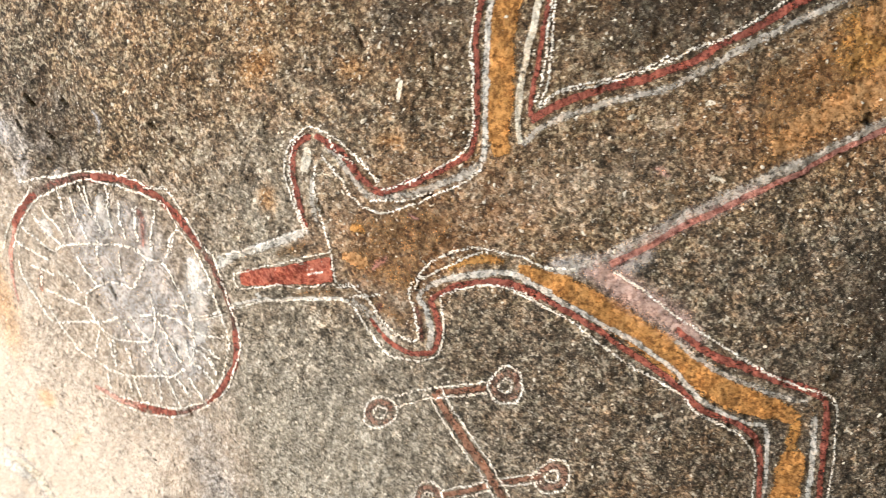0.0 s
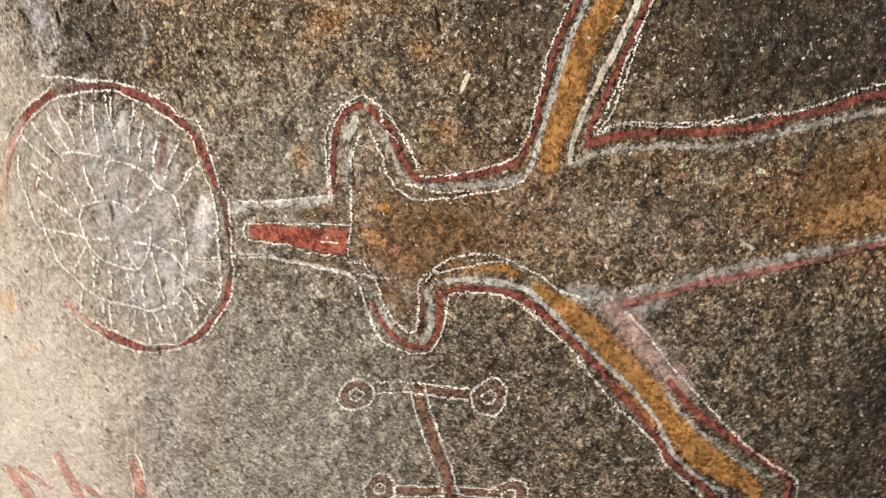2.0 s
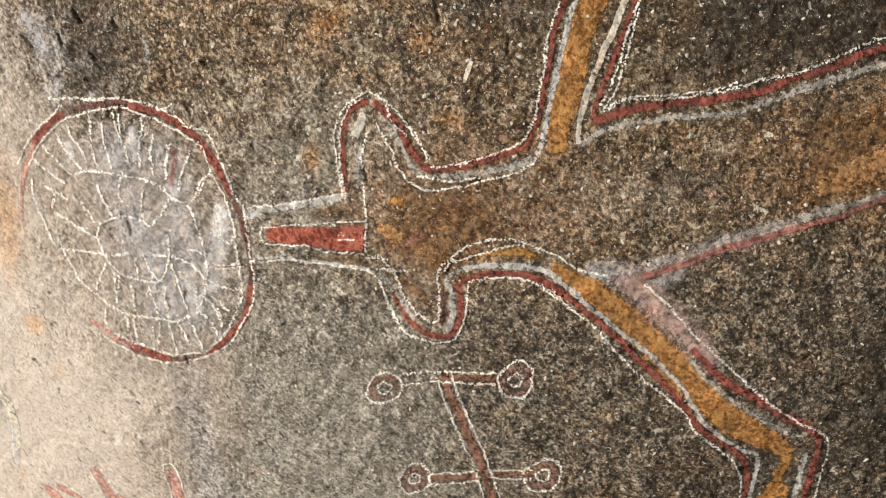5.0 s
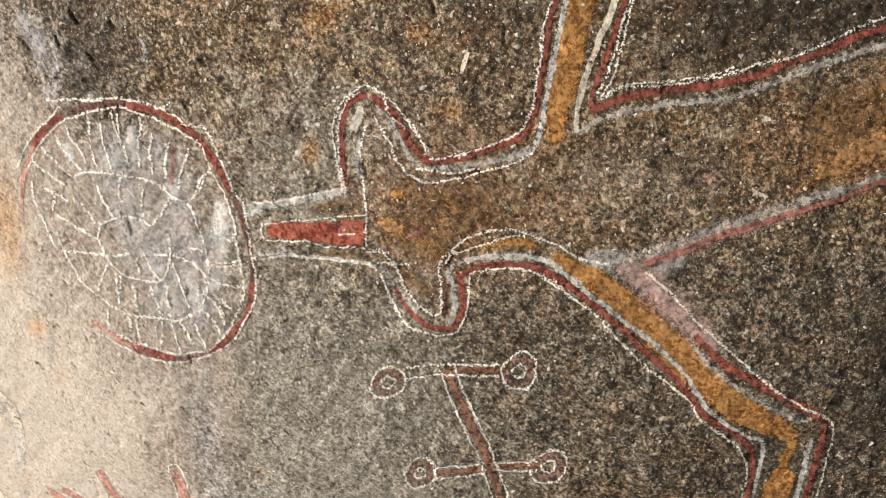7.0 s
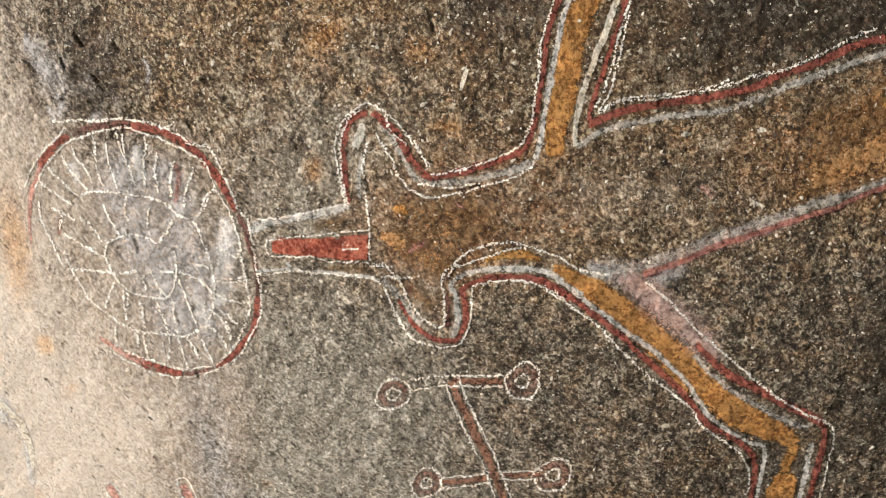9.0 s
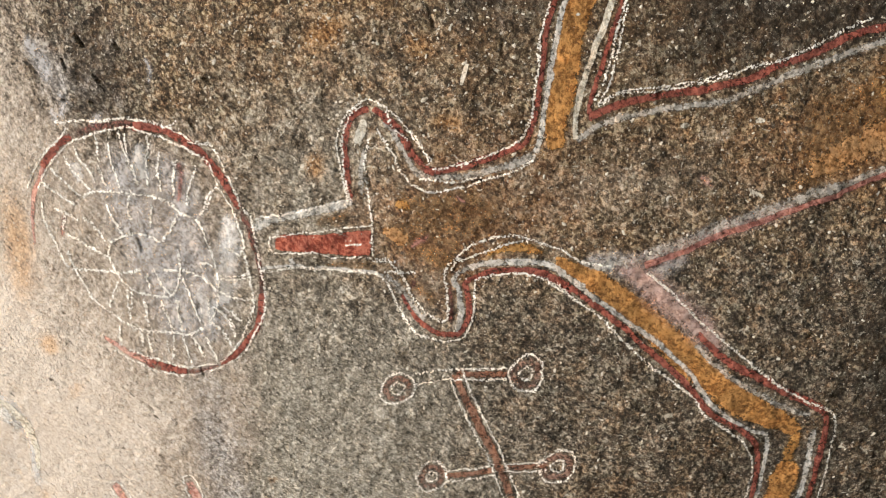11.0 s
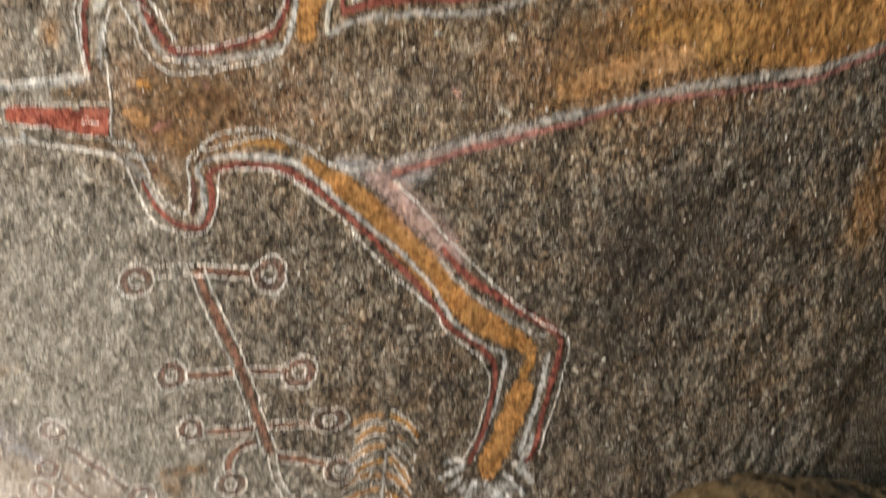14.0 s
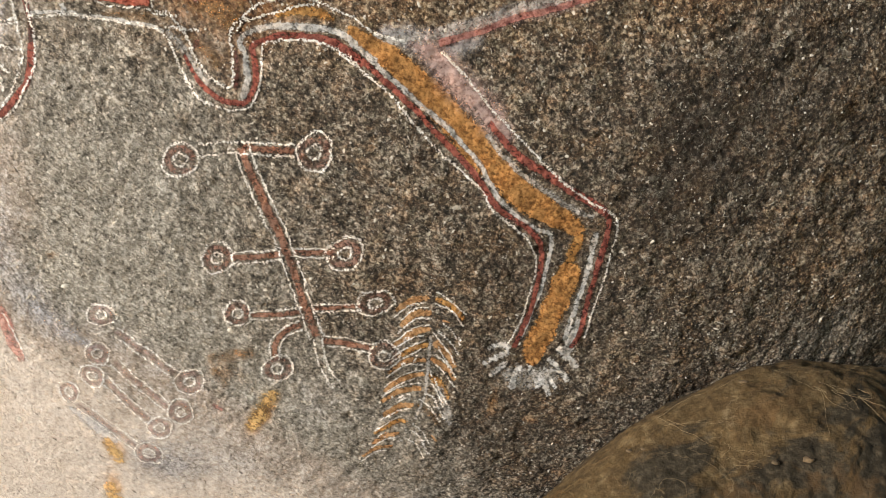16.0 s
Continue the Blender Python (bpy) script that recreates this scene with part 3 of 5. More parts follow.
# ---- the boulder at the wall's foot ----
def boulder():
    xs = np.linspace(0.05, 2.6, 420)
    crest = np.interp(xs, (0.05, 0.40, 0.606, 0.727, 0.814, 0.903, 1.047, 1.129, 1.213, 1.314, 1.415, 1.7, 2.2, 2.6), (0.28, 0.60, 0.762, 0.860, 0.926, 0.979, 1.040, 1.064, 1.076, 1.075, 1.060, 1.02, 0.65, 0.1))
    s = np.linspace(0, 1, 300)
    X, Sg = np.meshgrid(xs, s)
    top = np.tile(crest, (len(s), 1))
    ang = Sg * math.pi
    # an arch from the front foot over the crest to the back foot
    lean = np.sign(np.cos(ang)) * np.abs(np.cos(ang)) ** 1.3
    Y = 1.70 - 0.42 * lean * (0.45 + 0.55 * top) + 0.10 * np.clip(X - 1.2, 0, 2)
    Z = top * np.sin(ang) ** 0.62 - 0.02
    bump = 0.08 * fbm(X, Sg * 1.6, 0.35, 3) + 0.05 * fbm(X + 4, Sg * 1.6 + 0.5 * X, 0.11, 4, 0.6) + 0.016 * fbm(X, Sg * 1.6 - X, 0.035, 3, 0.65) + 0.003 * terrace(5 * fbm(X + 2, Sg * 2.4 - 1.1 * X, 0.09, 4, 0.6))
    ridge = -0.03 * np.exp(-((Sg - 0.30 - 0.10 * np.sin(X * 5) + 0.06 * fbm(X, Sg, 0.2, 3)) / 0.02) ** 2) * np.clip((1.3 - X) / 0.4, 0, 1)
    Y = Y - (bump + ridge) * np.cos(ang)
    Z = Z + (0.5 * bump + ridge) * np.sin(ang)
    me = mesh_of("boulder", np.stack([X, Y, Z], -1).reshape(-1, 3), grid_faces(*X.shape), SOIL)
    # band along the crest where the colour imitates its lit rim
    data = np.ones((X.size, 4), dtype=np.float32)
    data[:, :3] = np.exp(-((Sg - 0.47 + 0.10 * fbm(X, Sg, 0.15, 3)) / 0.13) ** 2).reshape(-1, 1)
    me.attributes.new("lit_crest", "FLOAT_COLOR", "POINT").data.foreach_set("color", data.ravel())
    return tagged(new("boulder", me), "rounded boulder caked with brown dust at the wall's foot", "boulder")


rock = boulder()
SKIN = BVHTree.FromPolygons([v.co for v in rock.data.vertices], [p.vertices[:] for p in rock.data.polygons])


def plain(name, colour, rough=0.9):
    k = Nodes(name)
    c = k.mix(k.step(k.noise(160, 4, 0.6), 0.35, 0.65), tuple(v * 0.6 for v in colour), colour)
    k.link(c, k.b.inputs["Base Color"])
    k.b.inputs["Roughness"].default_value = rough
    return k.mat


def strand(parent, points, radius, material):
    """A thin dry rootlet as a five-sided tube that tapers to its end."""
    bm, last = bmesh.new(), None
    for i, p in enumerate(points):
        ahead = (points[min(i + 1, len(points) - 1)] - points[max(i - 1, 0)]).normalized()
        a = ahead.orthogonal().normalized()
        b = ahead.cross(a)
        r = radius * (1 - 0.7 * i / len(points))
        loop = [bm.verts.new(p + r * (math.cos(t) * a + math.sin(t) * b)) for t in (2 * math.pi * j / 5 for j in range(5))]
        if last:
            for j in range(5):
                bm.faces.new((last[j], last[(j + 1) % 5], loop[(j + 1) % 5], loop[j]))
        last = loop
    me = bpy.data.meshes.new("rootlet")
    bm.to_mesh(me)
    bm.free()
    me.materials.append(material)
    ob = new("rootlet", me)
    ob.parent = parent


STRAW = plain("dry_root", (0.20, 0.145, 0.075))
roots = tagged(new("dry_roots"), "tangle of thin dry tan rootlets on the boulder", "roots")
for start, way, count in (((1.205, 1.61, 1.01), (0.06, -0.06, -0.05), 9), ((1.27, 1.60, 1.00), (0.04, -0.05, -0.04), 6), ((0.86, 1.66, 0.95), (0.10, -0.06, -0.03), 5), ((0.95, 1.55, 0.90), (0.04, -0.02, -0.06), 4)):
    for n in range(count):
        p = Vector(start) + Vector([random.gauss(0, 0.012) for _ in range(3)])
        d = Vector(way) / 14 + Vector([random.gauss(0, 0.0030) for _ in range(3)])
        pts = []
        for i in range(random.randint(5, 11)):
            near, normal, _, _ = SKIN.find_nearest(p)
            normal = normal if normal.y < 0 else -normal
            pts.append(near + normal * (0.0015 + 0.004 * random.random() * math.sin(i * 0.4) ** 2))
            d = (d + Vector([random.gauss(0, 0.0030) for _ in range(3)]))
            p = near + d
        strand(roots, pts, random.uniform(0.0003, 0.0006), STRAW)

PEBBLE = plain("tan_pebble", (0.10, 0.066, 0.032))
for place, size in (((1.09, 1.49, 0.902), 0.013), ((1.03, 1.49, 0.90), 0.010), ((1.045, 1.66, 1.03), 0.008), ((0.78, 1.66, 0.895), 0.007), ((0.80, 1.64, 0.90), 0.006)):
    near, normal, _, _ = SKIN.find_nearest(Vector(place))
    bm = bmesh.new()
    bmesh.ops.create_icosphere(bm, subdivisions=2, radius=size)
    for v in bm.verts:
        v.co = v.co * (1 + 0.35 * noise.noise(v.co * 90 + near * 30))
        v.co.z *= 0.5
    me = bpy.data.meshes.new("pebble")
    bm.to_mesh(me)
    bm.free()
    me.materials.append(PEBBLE)
    ob = tagged(new("pebble", me), "small tan stone lodged on the dusty boulder", "stone", "stones on the boulder")
    ob.location = near + Vector((0, 0.45 * size, -0.1 * size))


def flakes(count):
    """Small pale chips and quartz grains that stand out of the crust, one mesh."""
    rng = np.random.default_rng(3)
    shape = bmesh.new()
    bmesh.ops.create_icosphere(shape, subdivisions=1, radius=1.0)
    ball = np.array([v.co[:] for v in shape.verts])
    tris = np.array([[v.index for v in f.verts] for f in shape.faces])
    shape.free()
    verts, faces = [], []
    while len(verts) < count:
        u, v = rng.uniform(-0.55, 1.35), rng.uniform(-0.9, 0.68)
        dense = 0.25 + 0.9 * math.exp(-((u + 0.25) / 0.35) ** 2 - ((v + 0.35) / 0.4) ** 2) + 0.7 * math.exp(-((u + 0.15) / 0.35) ** 2 - ((v - 0.45) / 0.25) ** 2)
        if rng.random() > dense:
            continue
        place = surface(np.array([u]), np.array([v]))[0]
        size = 0.0011 + 0.0027 * rng.random() ** 3
        if u < 0.05 and v < -0.05 and rng.random() < 0.03:
            size *= 2.2
        a = rng.uniform(0, math.pi)
        e1 = np.cross(OUT, (math.cos(a), 0.1, math.sin(a)))
        e1 /= np.linalg.norm(e1)
        e2 = np.cross(OUT, e1)
        jag = ball * (1 + rng.uniform(-0.35, 0.35, (len(ball), 1)))
        pts = place + size * (jag[:, :1] * e1 * rng.uniform(0.9, 1.8) + jag[:, 1:2] * e2 * rng.uniform(0.6, 1.1) + jag[:, 2:] * OUT * 0.32)
        faces.extend((tris + len(verts) * len(ball)).tolist())
        verts.append(pts)
    me = bpy.data.meshes.new("rock_flakes")
    me.from_pydata(np.concatenate(verts).tolist(), [], faces)
    me.materials.append(plain("pale_quartz", (0.56, 0.52, 0.45), 0.6))
    tagged(new("rock_flakes", me), "scattered pale quartz chips in the dark rock crust", "rock chips", kind="stuff")


# ---- the paintings ----
def surface(u, v):
    """Points on the wall and how they face, for places in metres."""
    def look_up(a, b):
        i = np.clip(np.searchsorted(GU, a) - 1, 0, cols - 2)
        j = np.clip(np.searchsorted(GV, b) - 1, 0, rows - 2)
        fx, fy = (a - GU[i]) / (GU[i + 1] - GU[i]), (b - GV[j]) / (GV[j + 1] - GV[j])
        return (WALL[j, i] * ((1 - fx) * (1 - fy))[..., None] + WALL[j, i + 1] * (fx * (1 - fy))[..., None]
                + WALL[j + 1, i] * ((1 - fx) * fy)[..., None] + WALL[j + 1, i + 1] * (fx * fy)[..., None])
    return look_up(np.asarray(u), np.asarray(v))


def spline(points, step=0.25):
    """A smooth line through control points, in even small steps (centimetres)."""
    p = np.array(points, dtype=float)
    p = np.vstack([2 * p[0] - p[1], p, 2 * p[-1] - p[-2]])
    out, at = [], []
    for k in range(1, len(p) - 2):
        n = max(2, int(np.hypot(*(p[k + 1] - p[k])) / step))
        for t in np.arange(n) / n:
            a, b, c, d = p[k - 1:k + 3]
            out.append(0.5 * (2 * b + (c - a) * t + (2 * a - 5 * b + 4 * c - d) * t * t + (3 * b - a - 3 * c + d) * t ** 3))
            at.append((k - 1 + t) / (len(p) - 3))
    out.append(p[-2])
    at.append(1.0)
    return np.array(out), np.array(at)


ORIGIN = {}
flakes(3000)


def motif(name, label, category, u, v):
    ob = new(name)
    place = surface(np.array([u / 100]), np.array([v / 100]))[0]
    ob.location = place
    ob.empty_display_size = 0.05
    ORIGIN[ob.name] = place
    return tagged(ob, label, category)


def stroke(name, parent, paint, width, points, closed=False):
    """One brush or chalk stroke, laid on the wall's relief. width in millimetres, points in centimetres along and up the wall."""
    line, at = spline(points)
    d = np.gradient(line, axis=0)
    d /= np.maximum(np.hypot(d[:, 0], d[:, 1]), 1e-6)[:, None]
    side = np.stack([-d[:, 1], d[:, 0]], -1)
    w = np.interp(at, np.linspace(0, 1, len(width)), width) if isinstance(width, list) else np.full(len(at), float(width))
    run = np.concatenate([[0], np.cumsum(np.hypot(*np.diff(line, axis=0).T))])
    seed = len(bpy.data.meshes) * 1.7
    # hand-drawn wander and uneven width
    w = w * (1 + 0.35 * fbm(run + seed, run * 0 + seed, 4.0, 2)) * 1.15
    if paint.startswith("ochre"):
        w = w * 1.28
    if paint.startswith("chalk"):
        line = line + side * (0.34 * fbm(run + seed, run * 0 + 3 * seed, 0.6, 3))[:, None]
    line = line + side * (fbm(run + seed, run * 0 - seed, 2.5, 3) * min(0.5, 0.06 * w.mean()))[:, None]
    if paint.startswith("chalk"):
        w = w * 1.32
    if paint in ("grey", "grey_light", "pink"):
        w = w * 1.25
    n = max(2, int(math.ceil(w.max() / 3.5)))
    f = np.linspace(-0.5, 0.5, n + 1)
    P = line[:, None, :] + side[:, None, :] * (w[:, None] * f[None, :] / 10)[..., None]
    V = surface(P[..., 0] / 100, P[..., 1] / 100) + OUT * (0.6 * PAINTS[paint][6] + 0.011 * (len(bpy.data.meshes) % 7)) / 1000 - ORIGIN[parent.name]
    quads = grid_faces(len(line), n + 1)
    me = mesh_of(name, V.reshape(-1, 3), quads, MATS[paint])
    reach = np.ones(len(run)) if closed else np.clip(np.minimum(run, run[-1] - run) / max(0.25, 0.035 * w.mean()) + 0.25, 0, 1)
    uvs = np.stack([np.broadcast_to(reach[:, None], P.shape[:2]), np.broadcast_to((f + 0.5)[None, :], P.shape[:2])], -1).reshape(-1, 2)
    layer = me.uv_layers.new(name="UVMap")
    idx = np.empty(len(me.loops), dtype=np.int32)
    me.loops.foreach_get("vertex_index", idx)
    layer.data.foreach_set("uv", uvs[idx].astype(np.float32).ravel())
    ob = new(name, me)
    ob.parent = parent
    ORIGIN[ob.name] = ORIGIN[parent.name]
    return ob


def oval(u, v, ru, rv, wobble, turns=12):
    pts = []
    for i in range(turns + 1):
        a = 2 * math.pi * (i % turns) / turns
        r = 1 + wobble * math.sin(2 * a + u) + 0.7 * wobble * math.cos(3 * a + v) + 0.5 * wobble * math.sin(5 * a + u * v)
        pts.append((u + ru * r * math.cos(a), v + rv * r * math.sin(a)))
    return pts


def ring(parent, u, v, ru, rv, faint, hole):
    """A painted ring: an earth-coloured band between an outer and an inner white line."""
    mid = (1 + hole) / 2
    parent = stroke("ring_fill", parent, "trace" if faint else "brown_faint", 10 * (1 - hole) * (ru + rv) / 2, oval(u, v, ru * mid, rv * mid, 0.02), True)
    for name, k in (("ring_line", 0.98), ("hole_line", hole)):
        stroke(name, parent, "chalk_thin" if faint else "chalk", 8, oval(u, v, ru * k, rv * k, 0.075), True)


def bar(parent, width, fill, faint, points):
    """A painted rod with a white line along either side."""
    if fill:
        parent = stroke("rod_fill", parent, "trace" if faint else "brown", width, points)
    p = np.array(points, dtype=float)
    d = np.gradient(p, axis=0)
    d /= np.hypot(d[:, 0], d[:, 1])[:, None]
    for s in (-1, 1):
        q = p + s * np.stack([-d[:, 1], d[:, 0]], -1) * width / 18
        stroke("rod_line", parent, "chalk_thin" if faint else "chalk", 7.5, [tuple(a) for a in q])


painted_spoked_disc = motif("painted_spoked_disc", "large white spoked disc painted inside a red ring", "rock painting", -62.5, 15.2)
stroke("wash", painted_spoked_disc, "wash", [105, 175, 186, 175, 105], [(-64.9, 36.5), (-65.2, 28.4), (-62.8, 18.3), (-58.4, 8.8), (-55.8, -2.1)])
stroke("wash", painted_spoked_disc, "wash", [79, 136, 147, 136, 90], [(-57.1, 34.4), (-54.5, 24.7), (-52.5, 14.7), (-50.3, 5.4), (-51, -2.2)])
stroke("wash", painted_spoked_disc, "wash_bright", [33, 67, 78, 56], [(-44.6, 22.2), (-44.4, 17.4), (-45.9, 11.4), (-47.4, 5.3)])
stroke("wash", painted_spoked_disc, "wash_bright", [29, 50, 38], [(-61.2, 36.2), (-61.2, 32.9), (-60.4, 29)])
stroke("wash", painted_spoked_disc, "wash_bright", [28, 50, 39], [(-44.8, 22.3), (-45.4, 18.4), (-46.4, 14.5)])
stroke("wash", painted_spoked_disc, "wash_bright", [30, 58, 42], [(-52.3, 9.6), (-50.9, 5.4), (-50.1, 1.1)])
stroke("wash", painted_spoked_disc, "wash_bright", [36, 48, 36], [(-76, 34.6), (-75.1, 32.1), (-74.2, 30.1)])
stroke("rim", painted_spoked_disc, "red_soft", [8, 15, 19], [(-87.5, 19.7), (-87, 25), (-85.8, 29), (-82.5, 34)])
stroke("rim", painted_spoked_disc, "red", 20.5, [(-83.1, 33.6), (-81, 35.6), (-78.8, 37.2), (-75.2, 38.6)])
stroke("rim", painted_spoked_disc, "red_dark", 18.1, [(-75.7, 38.7), (-70.5, 39.5), (-64.6, 39.4), (-62.1, 38.9)])
stroke("rim", painted_spoked_disc, "red", 20.5, [(-62.6, 38.9), (-59, 38.3), (-54.6, 36.7), (-50.4, 34.1), (-47.4, 30.9), (-44.4, 27), (-42, 22.6)])
stroke("rim", painted_spoked_disc, "red_dark", 15.1, [(-42, 22.6), (-40.8, 19.2), (-39.7, 15.7), (-39, 11.7), (-39.2, 7.2)])
stroke("rim", painted_spoked_disc, "red", 17.2, [(-39.2, 7.7), (-40.2, 2), (-42.7, -1.4), (-45.8, -4.1), (-49.1, -5.7)])
stroke("rim", painted_spoked_disc, "red_faint", 15.7, [(-49.1, -5.7), (-52.6, -6.8), (-56.1, -7)])
stroke("rim", painted_spoked_disc, "red", 23.5, [(-55.7, -6.8), (-61.3, -6), (-65.6, -4.3)])
stroke("rim", painted_spoked_disc, "red_soft", [23, 20, 16, 10], [(-64.3, -4.7), (-68, -3.2), (-71.3, -1.2), (-74.7, 0.9)])
stroke("outer_line", painted_spoked_disc, "chalk", 7.6, [(-78.8, 41.4), (-73.9, 41.1), (-69.2, 40.4), (-64.5, 40.3), (-58.9, 39.2), (-55.1, 37.8), (-52.5, 36.4), (-50.4, 34.8), (-47.7, 34.2), (-46.2, 32.7), (-44.7, 29.8), (-43.3, 26.9), (-41.9, 23.1), (-40.3, 21.6)])
stroke("outer_line", painted_spoked_disc, "chalk", 8.5, [(-87.1, 30.4), (-85.3, 33.2), (-82.9, 35.6), (-80.1, 37.3), (-77.3, 38.9), (-75.8, 40.4)])
stroke("outer_line", painted_spoked_disc, "chalk", 5.4, [(-56.8, 37.9), (-54.8, 38), (-53.6, 38.7), (-54.2, 39.3)])
stroke("outer_line", painted_spoked_disc, "chalk", 8.1, [(-40.3, 21.6), (-39.7, 18.1), (-39.1, 12.2), (-38.8, 10.2), (-38.6, 7.2), (-39.3, 3), (-40.4, 1.2), (-42.1, -1.4), (-44, -3.9), (-46.4, -5.3), (-51.4, -7.1), (-56.4, -7.7), (-60.2, -7.3), (-63.9, -6.6), (-68.2, -4.5), (-72.5, -1.9)])
stroke("inner_line", painted_spoked_disc, "chalk", 7.8, [(-84.8, 30), (-83.6, 31.4), (-82.7, 32.8), (-80.5, 34.6), (-77.6, 36.5), (-74.4, 37.7), (-70.6, 38.5), (-65.8, 38.8), (-62.9, 38.7), (-59.7, 37.2), (-55.8, 35.9), (-53.7, 34.9), (-50.5, 33), (-47.9, 31), (-46.3, 27.1), (-44.5, 24.2), (-43.3, 22), (-42.4, 18.8), (-41.7, 15.3)])
stroke("inner_line", painted_spoked_disc, "chalk", 8.3, [(-41.9, 16.3), (-41.4, 11.3), (-41.2, 8.2), (-41.5, 4.1), (-43.8, -0.6), (-45.3, -2.4), (-48.2, -4.9), (-51.3, -5.7), (-55, -6), (-58.7, -5.7), (-62.4, -4.3), (-65.5, -3.6), (-69.2, -1.9)])
stroke("spoke", painted_spoked_disc, "chalk_thin", 8.9, [(-77.8, 35.3), (-76.3, 33), (-73, 29.5), (-72.3, 28.4)])
stroke("spoke", painted_spoked_disc, "chalk_thin", 8.8, [(-75.1, 36.8), (-74.2, 34.5), (-72.1, 31.9), (-71.5, 29.8)])
stroke("spoke", painted_spoked_disc, "chalk_thin", 8.8, [(-70.6, 38.5), (-69.9, 36), (-70.1, 32.7), (-69.1, 28.9)])
stroke("spoke", painted_spoked_disc, "chalk_thin", 8.7, [(-67.5, 36.7), (-67.4, 33.4), (-66.2, 29.9), (-66, 28.4)])
stroke("spoke", painted_spoked_disc, "chalk_thin", 8.5, [(-65.1, 38.4), (-64.7, 35.5), (-63.1, 31.6), (-62.2, 28.5)])
stroke("spoke", painted_spoked_disc, "chalk_thin", 8.5, [(-64.1, 37.8), (-63.8, 34), (-62.5, 30.1)])
stroke("spoke", painted_spoked_disc, "chalk_thin", 8.5, [(-59.4, 37), (-60, 33.3), (-60.5, 30.9), (-60.2, 28.2)])
stroke("spoke", painted_spoked_disc, "chalk_thin", 8.4, [(-57.1, 34), (-58, 30.7), (-57.5, 26.9)])
stroke("spoke", painted_spoked_disc, "chalk_thin", 8.3, [(-54.2, 32.3), (-55, 28.6), (-55.3, 25.8)])
stroke("spoke", painted_spoked_disc, "chalk_thin", 8.3, [(-50.1, 30.9), (-51.4, 28.4), (-52.4, 26.1), (-52.8, 24.2)])
stroke("spoke", painted_spoked_disc, "chalk_thin", 9.0, [(-81, 33.6), (-78.5, 30.9), (-75.7, 28.4), (-74.8, 27.6)])
stroke("spoke", painted_spoked_disc, "chalk_thin", 9.2, [(-83.6, 31.4), (-80.1, 28.5), (-76.6, 26.3)])
stroke("spoke", painted_spoked_disc, "chalk_thin", 9.2, [(-81.4, 26.6), (-78.8, 24.9), (-76.4, 23.4)])
stroke("spoke", painted_spoked_disc, "chalk_thin", 9.0, [(-75.2, 24.3), (-72.8, 21.9), (-70.7, 19.2)])
stroke("spoke", painted_spoked_disc, "chalk_thin", 8.9, [(-69.7, 26), (-68.3, 22.6), (-66.5, 19.5)])
stroke("spoke", painted_spoked_disc, "chalk_thin", 8.7, [(-64.9, 25.9), (-64.9, 23.4), (-64.3, 22.4)])
stroke("spoke", painted_spoked_disc, "chalk_thin", 8.6, [(-59.7, 25.1), (-60.5, 22.2), (-60.9, 20.7)])
stroke("spoke", painted_spoked_disc, "chalk_thin", 8.5, [(-54.7, 22.8), (-56, 20.9), (-58.6, 18.1)])
stroke("spoke", painted_spoked_disc, "chalk_thin", 9.0, [(-79.8, 14.5), (-74, 13.9), (-67.7, 13), (-63.9, 13.4)])
stroke("spoke", painted_spoked_disc, "chalk_thin", 8.5, [(-59.1, 13), (-54.4, 12.3), (-50.5, 10.6), (-48.3, 8.5)])
stroke("spoke", painted_spoked_disc, "chalk_thin", 9.2, [(-79.4, 21.3), (-75.8, 19), (-70.5, 16.1)])
stroke("spoke", painted_spoked_disc, "chalk_thin", 8.8, [(-61.5, 13.3), (-60, 10.4), (-57.8, 8)])
stroke("spoke", painted_spoked_disc, "chalk_thin", 8.7, [(-55.1, 11.3), (-53.7, 7), (-52.1, 2.4)])
stroke("spoke", painted_spoked_disc, "chalk_thin", 8.9, [(-56.9, 7.7), (-56.7, 4.5), (-56.5, 1.2), (-55.8, -2.1), (-55.2, -5.5)])
stroke("spoke", painted_spoked_disc, "chalk_thin", 9.0, [(-60.4, 7.2), (-59.4, 4.5), (-58.3, 0.2), (-59.2, -4.5)])
stroke("spoke", painted_spoked_disc, "chalk_thin", 8.9, [(-62.8, 12.6), (-62.4, 9.4)])
stroke("spoke", painted_spoked_disc, "chalk_thin", 9.2, [(-64, 7.9), (-63.5, 3.6), (-64.3, 0.3), (-63.9, -3.1)])
stroke("spoke", painted_spoked_disc, "chalk_thin", 9.2, [(-67.1, 10.1), (-67.7, 6.9), (-67.3, 4)])
stroke("spoke", painted_spoked_disc, "chalk_thin", 9.2, [(-66, 9.6), (-67.2, 5.8)])
stroke("spoke", painted_spoked_disc, "chalk_thin", 9.2, [(-69.1, 11.8), (-70.8, 9.2), (-71.8, 6.5)])
stroke("spoke", painted_spoked_disc, "chalk_thin", 9.5, [(-70.4, 2.8), (-70.8, -1.3)])
stroke("spoke", painted_spoked_disc, "chalk_thin", 8.9, [(-54.9, 1.2), (-52.8, -2.1), (-51.8, -4.9)])
stroke("spoke", painted_spoked_disc, "chalk_thin", 8.9, [(-51.4, 0), (-49.9, -3.3), (-49.3, -5.3)])
stroke("spoke", painted_spoked_disc, "chalk_thin", 8.5, [(-47.4, 5.3), (-45.2, 3.7), (-43.3, 2.6)])
stroke("spoke", painted_spoked_disc, "chalk_thin", 8.4, [(-47.8, 8.1), (-44.4, 6.8), (-41.6, 6.2)])
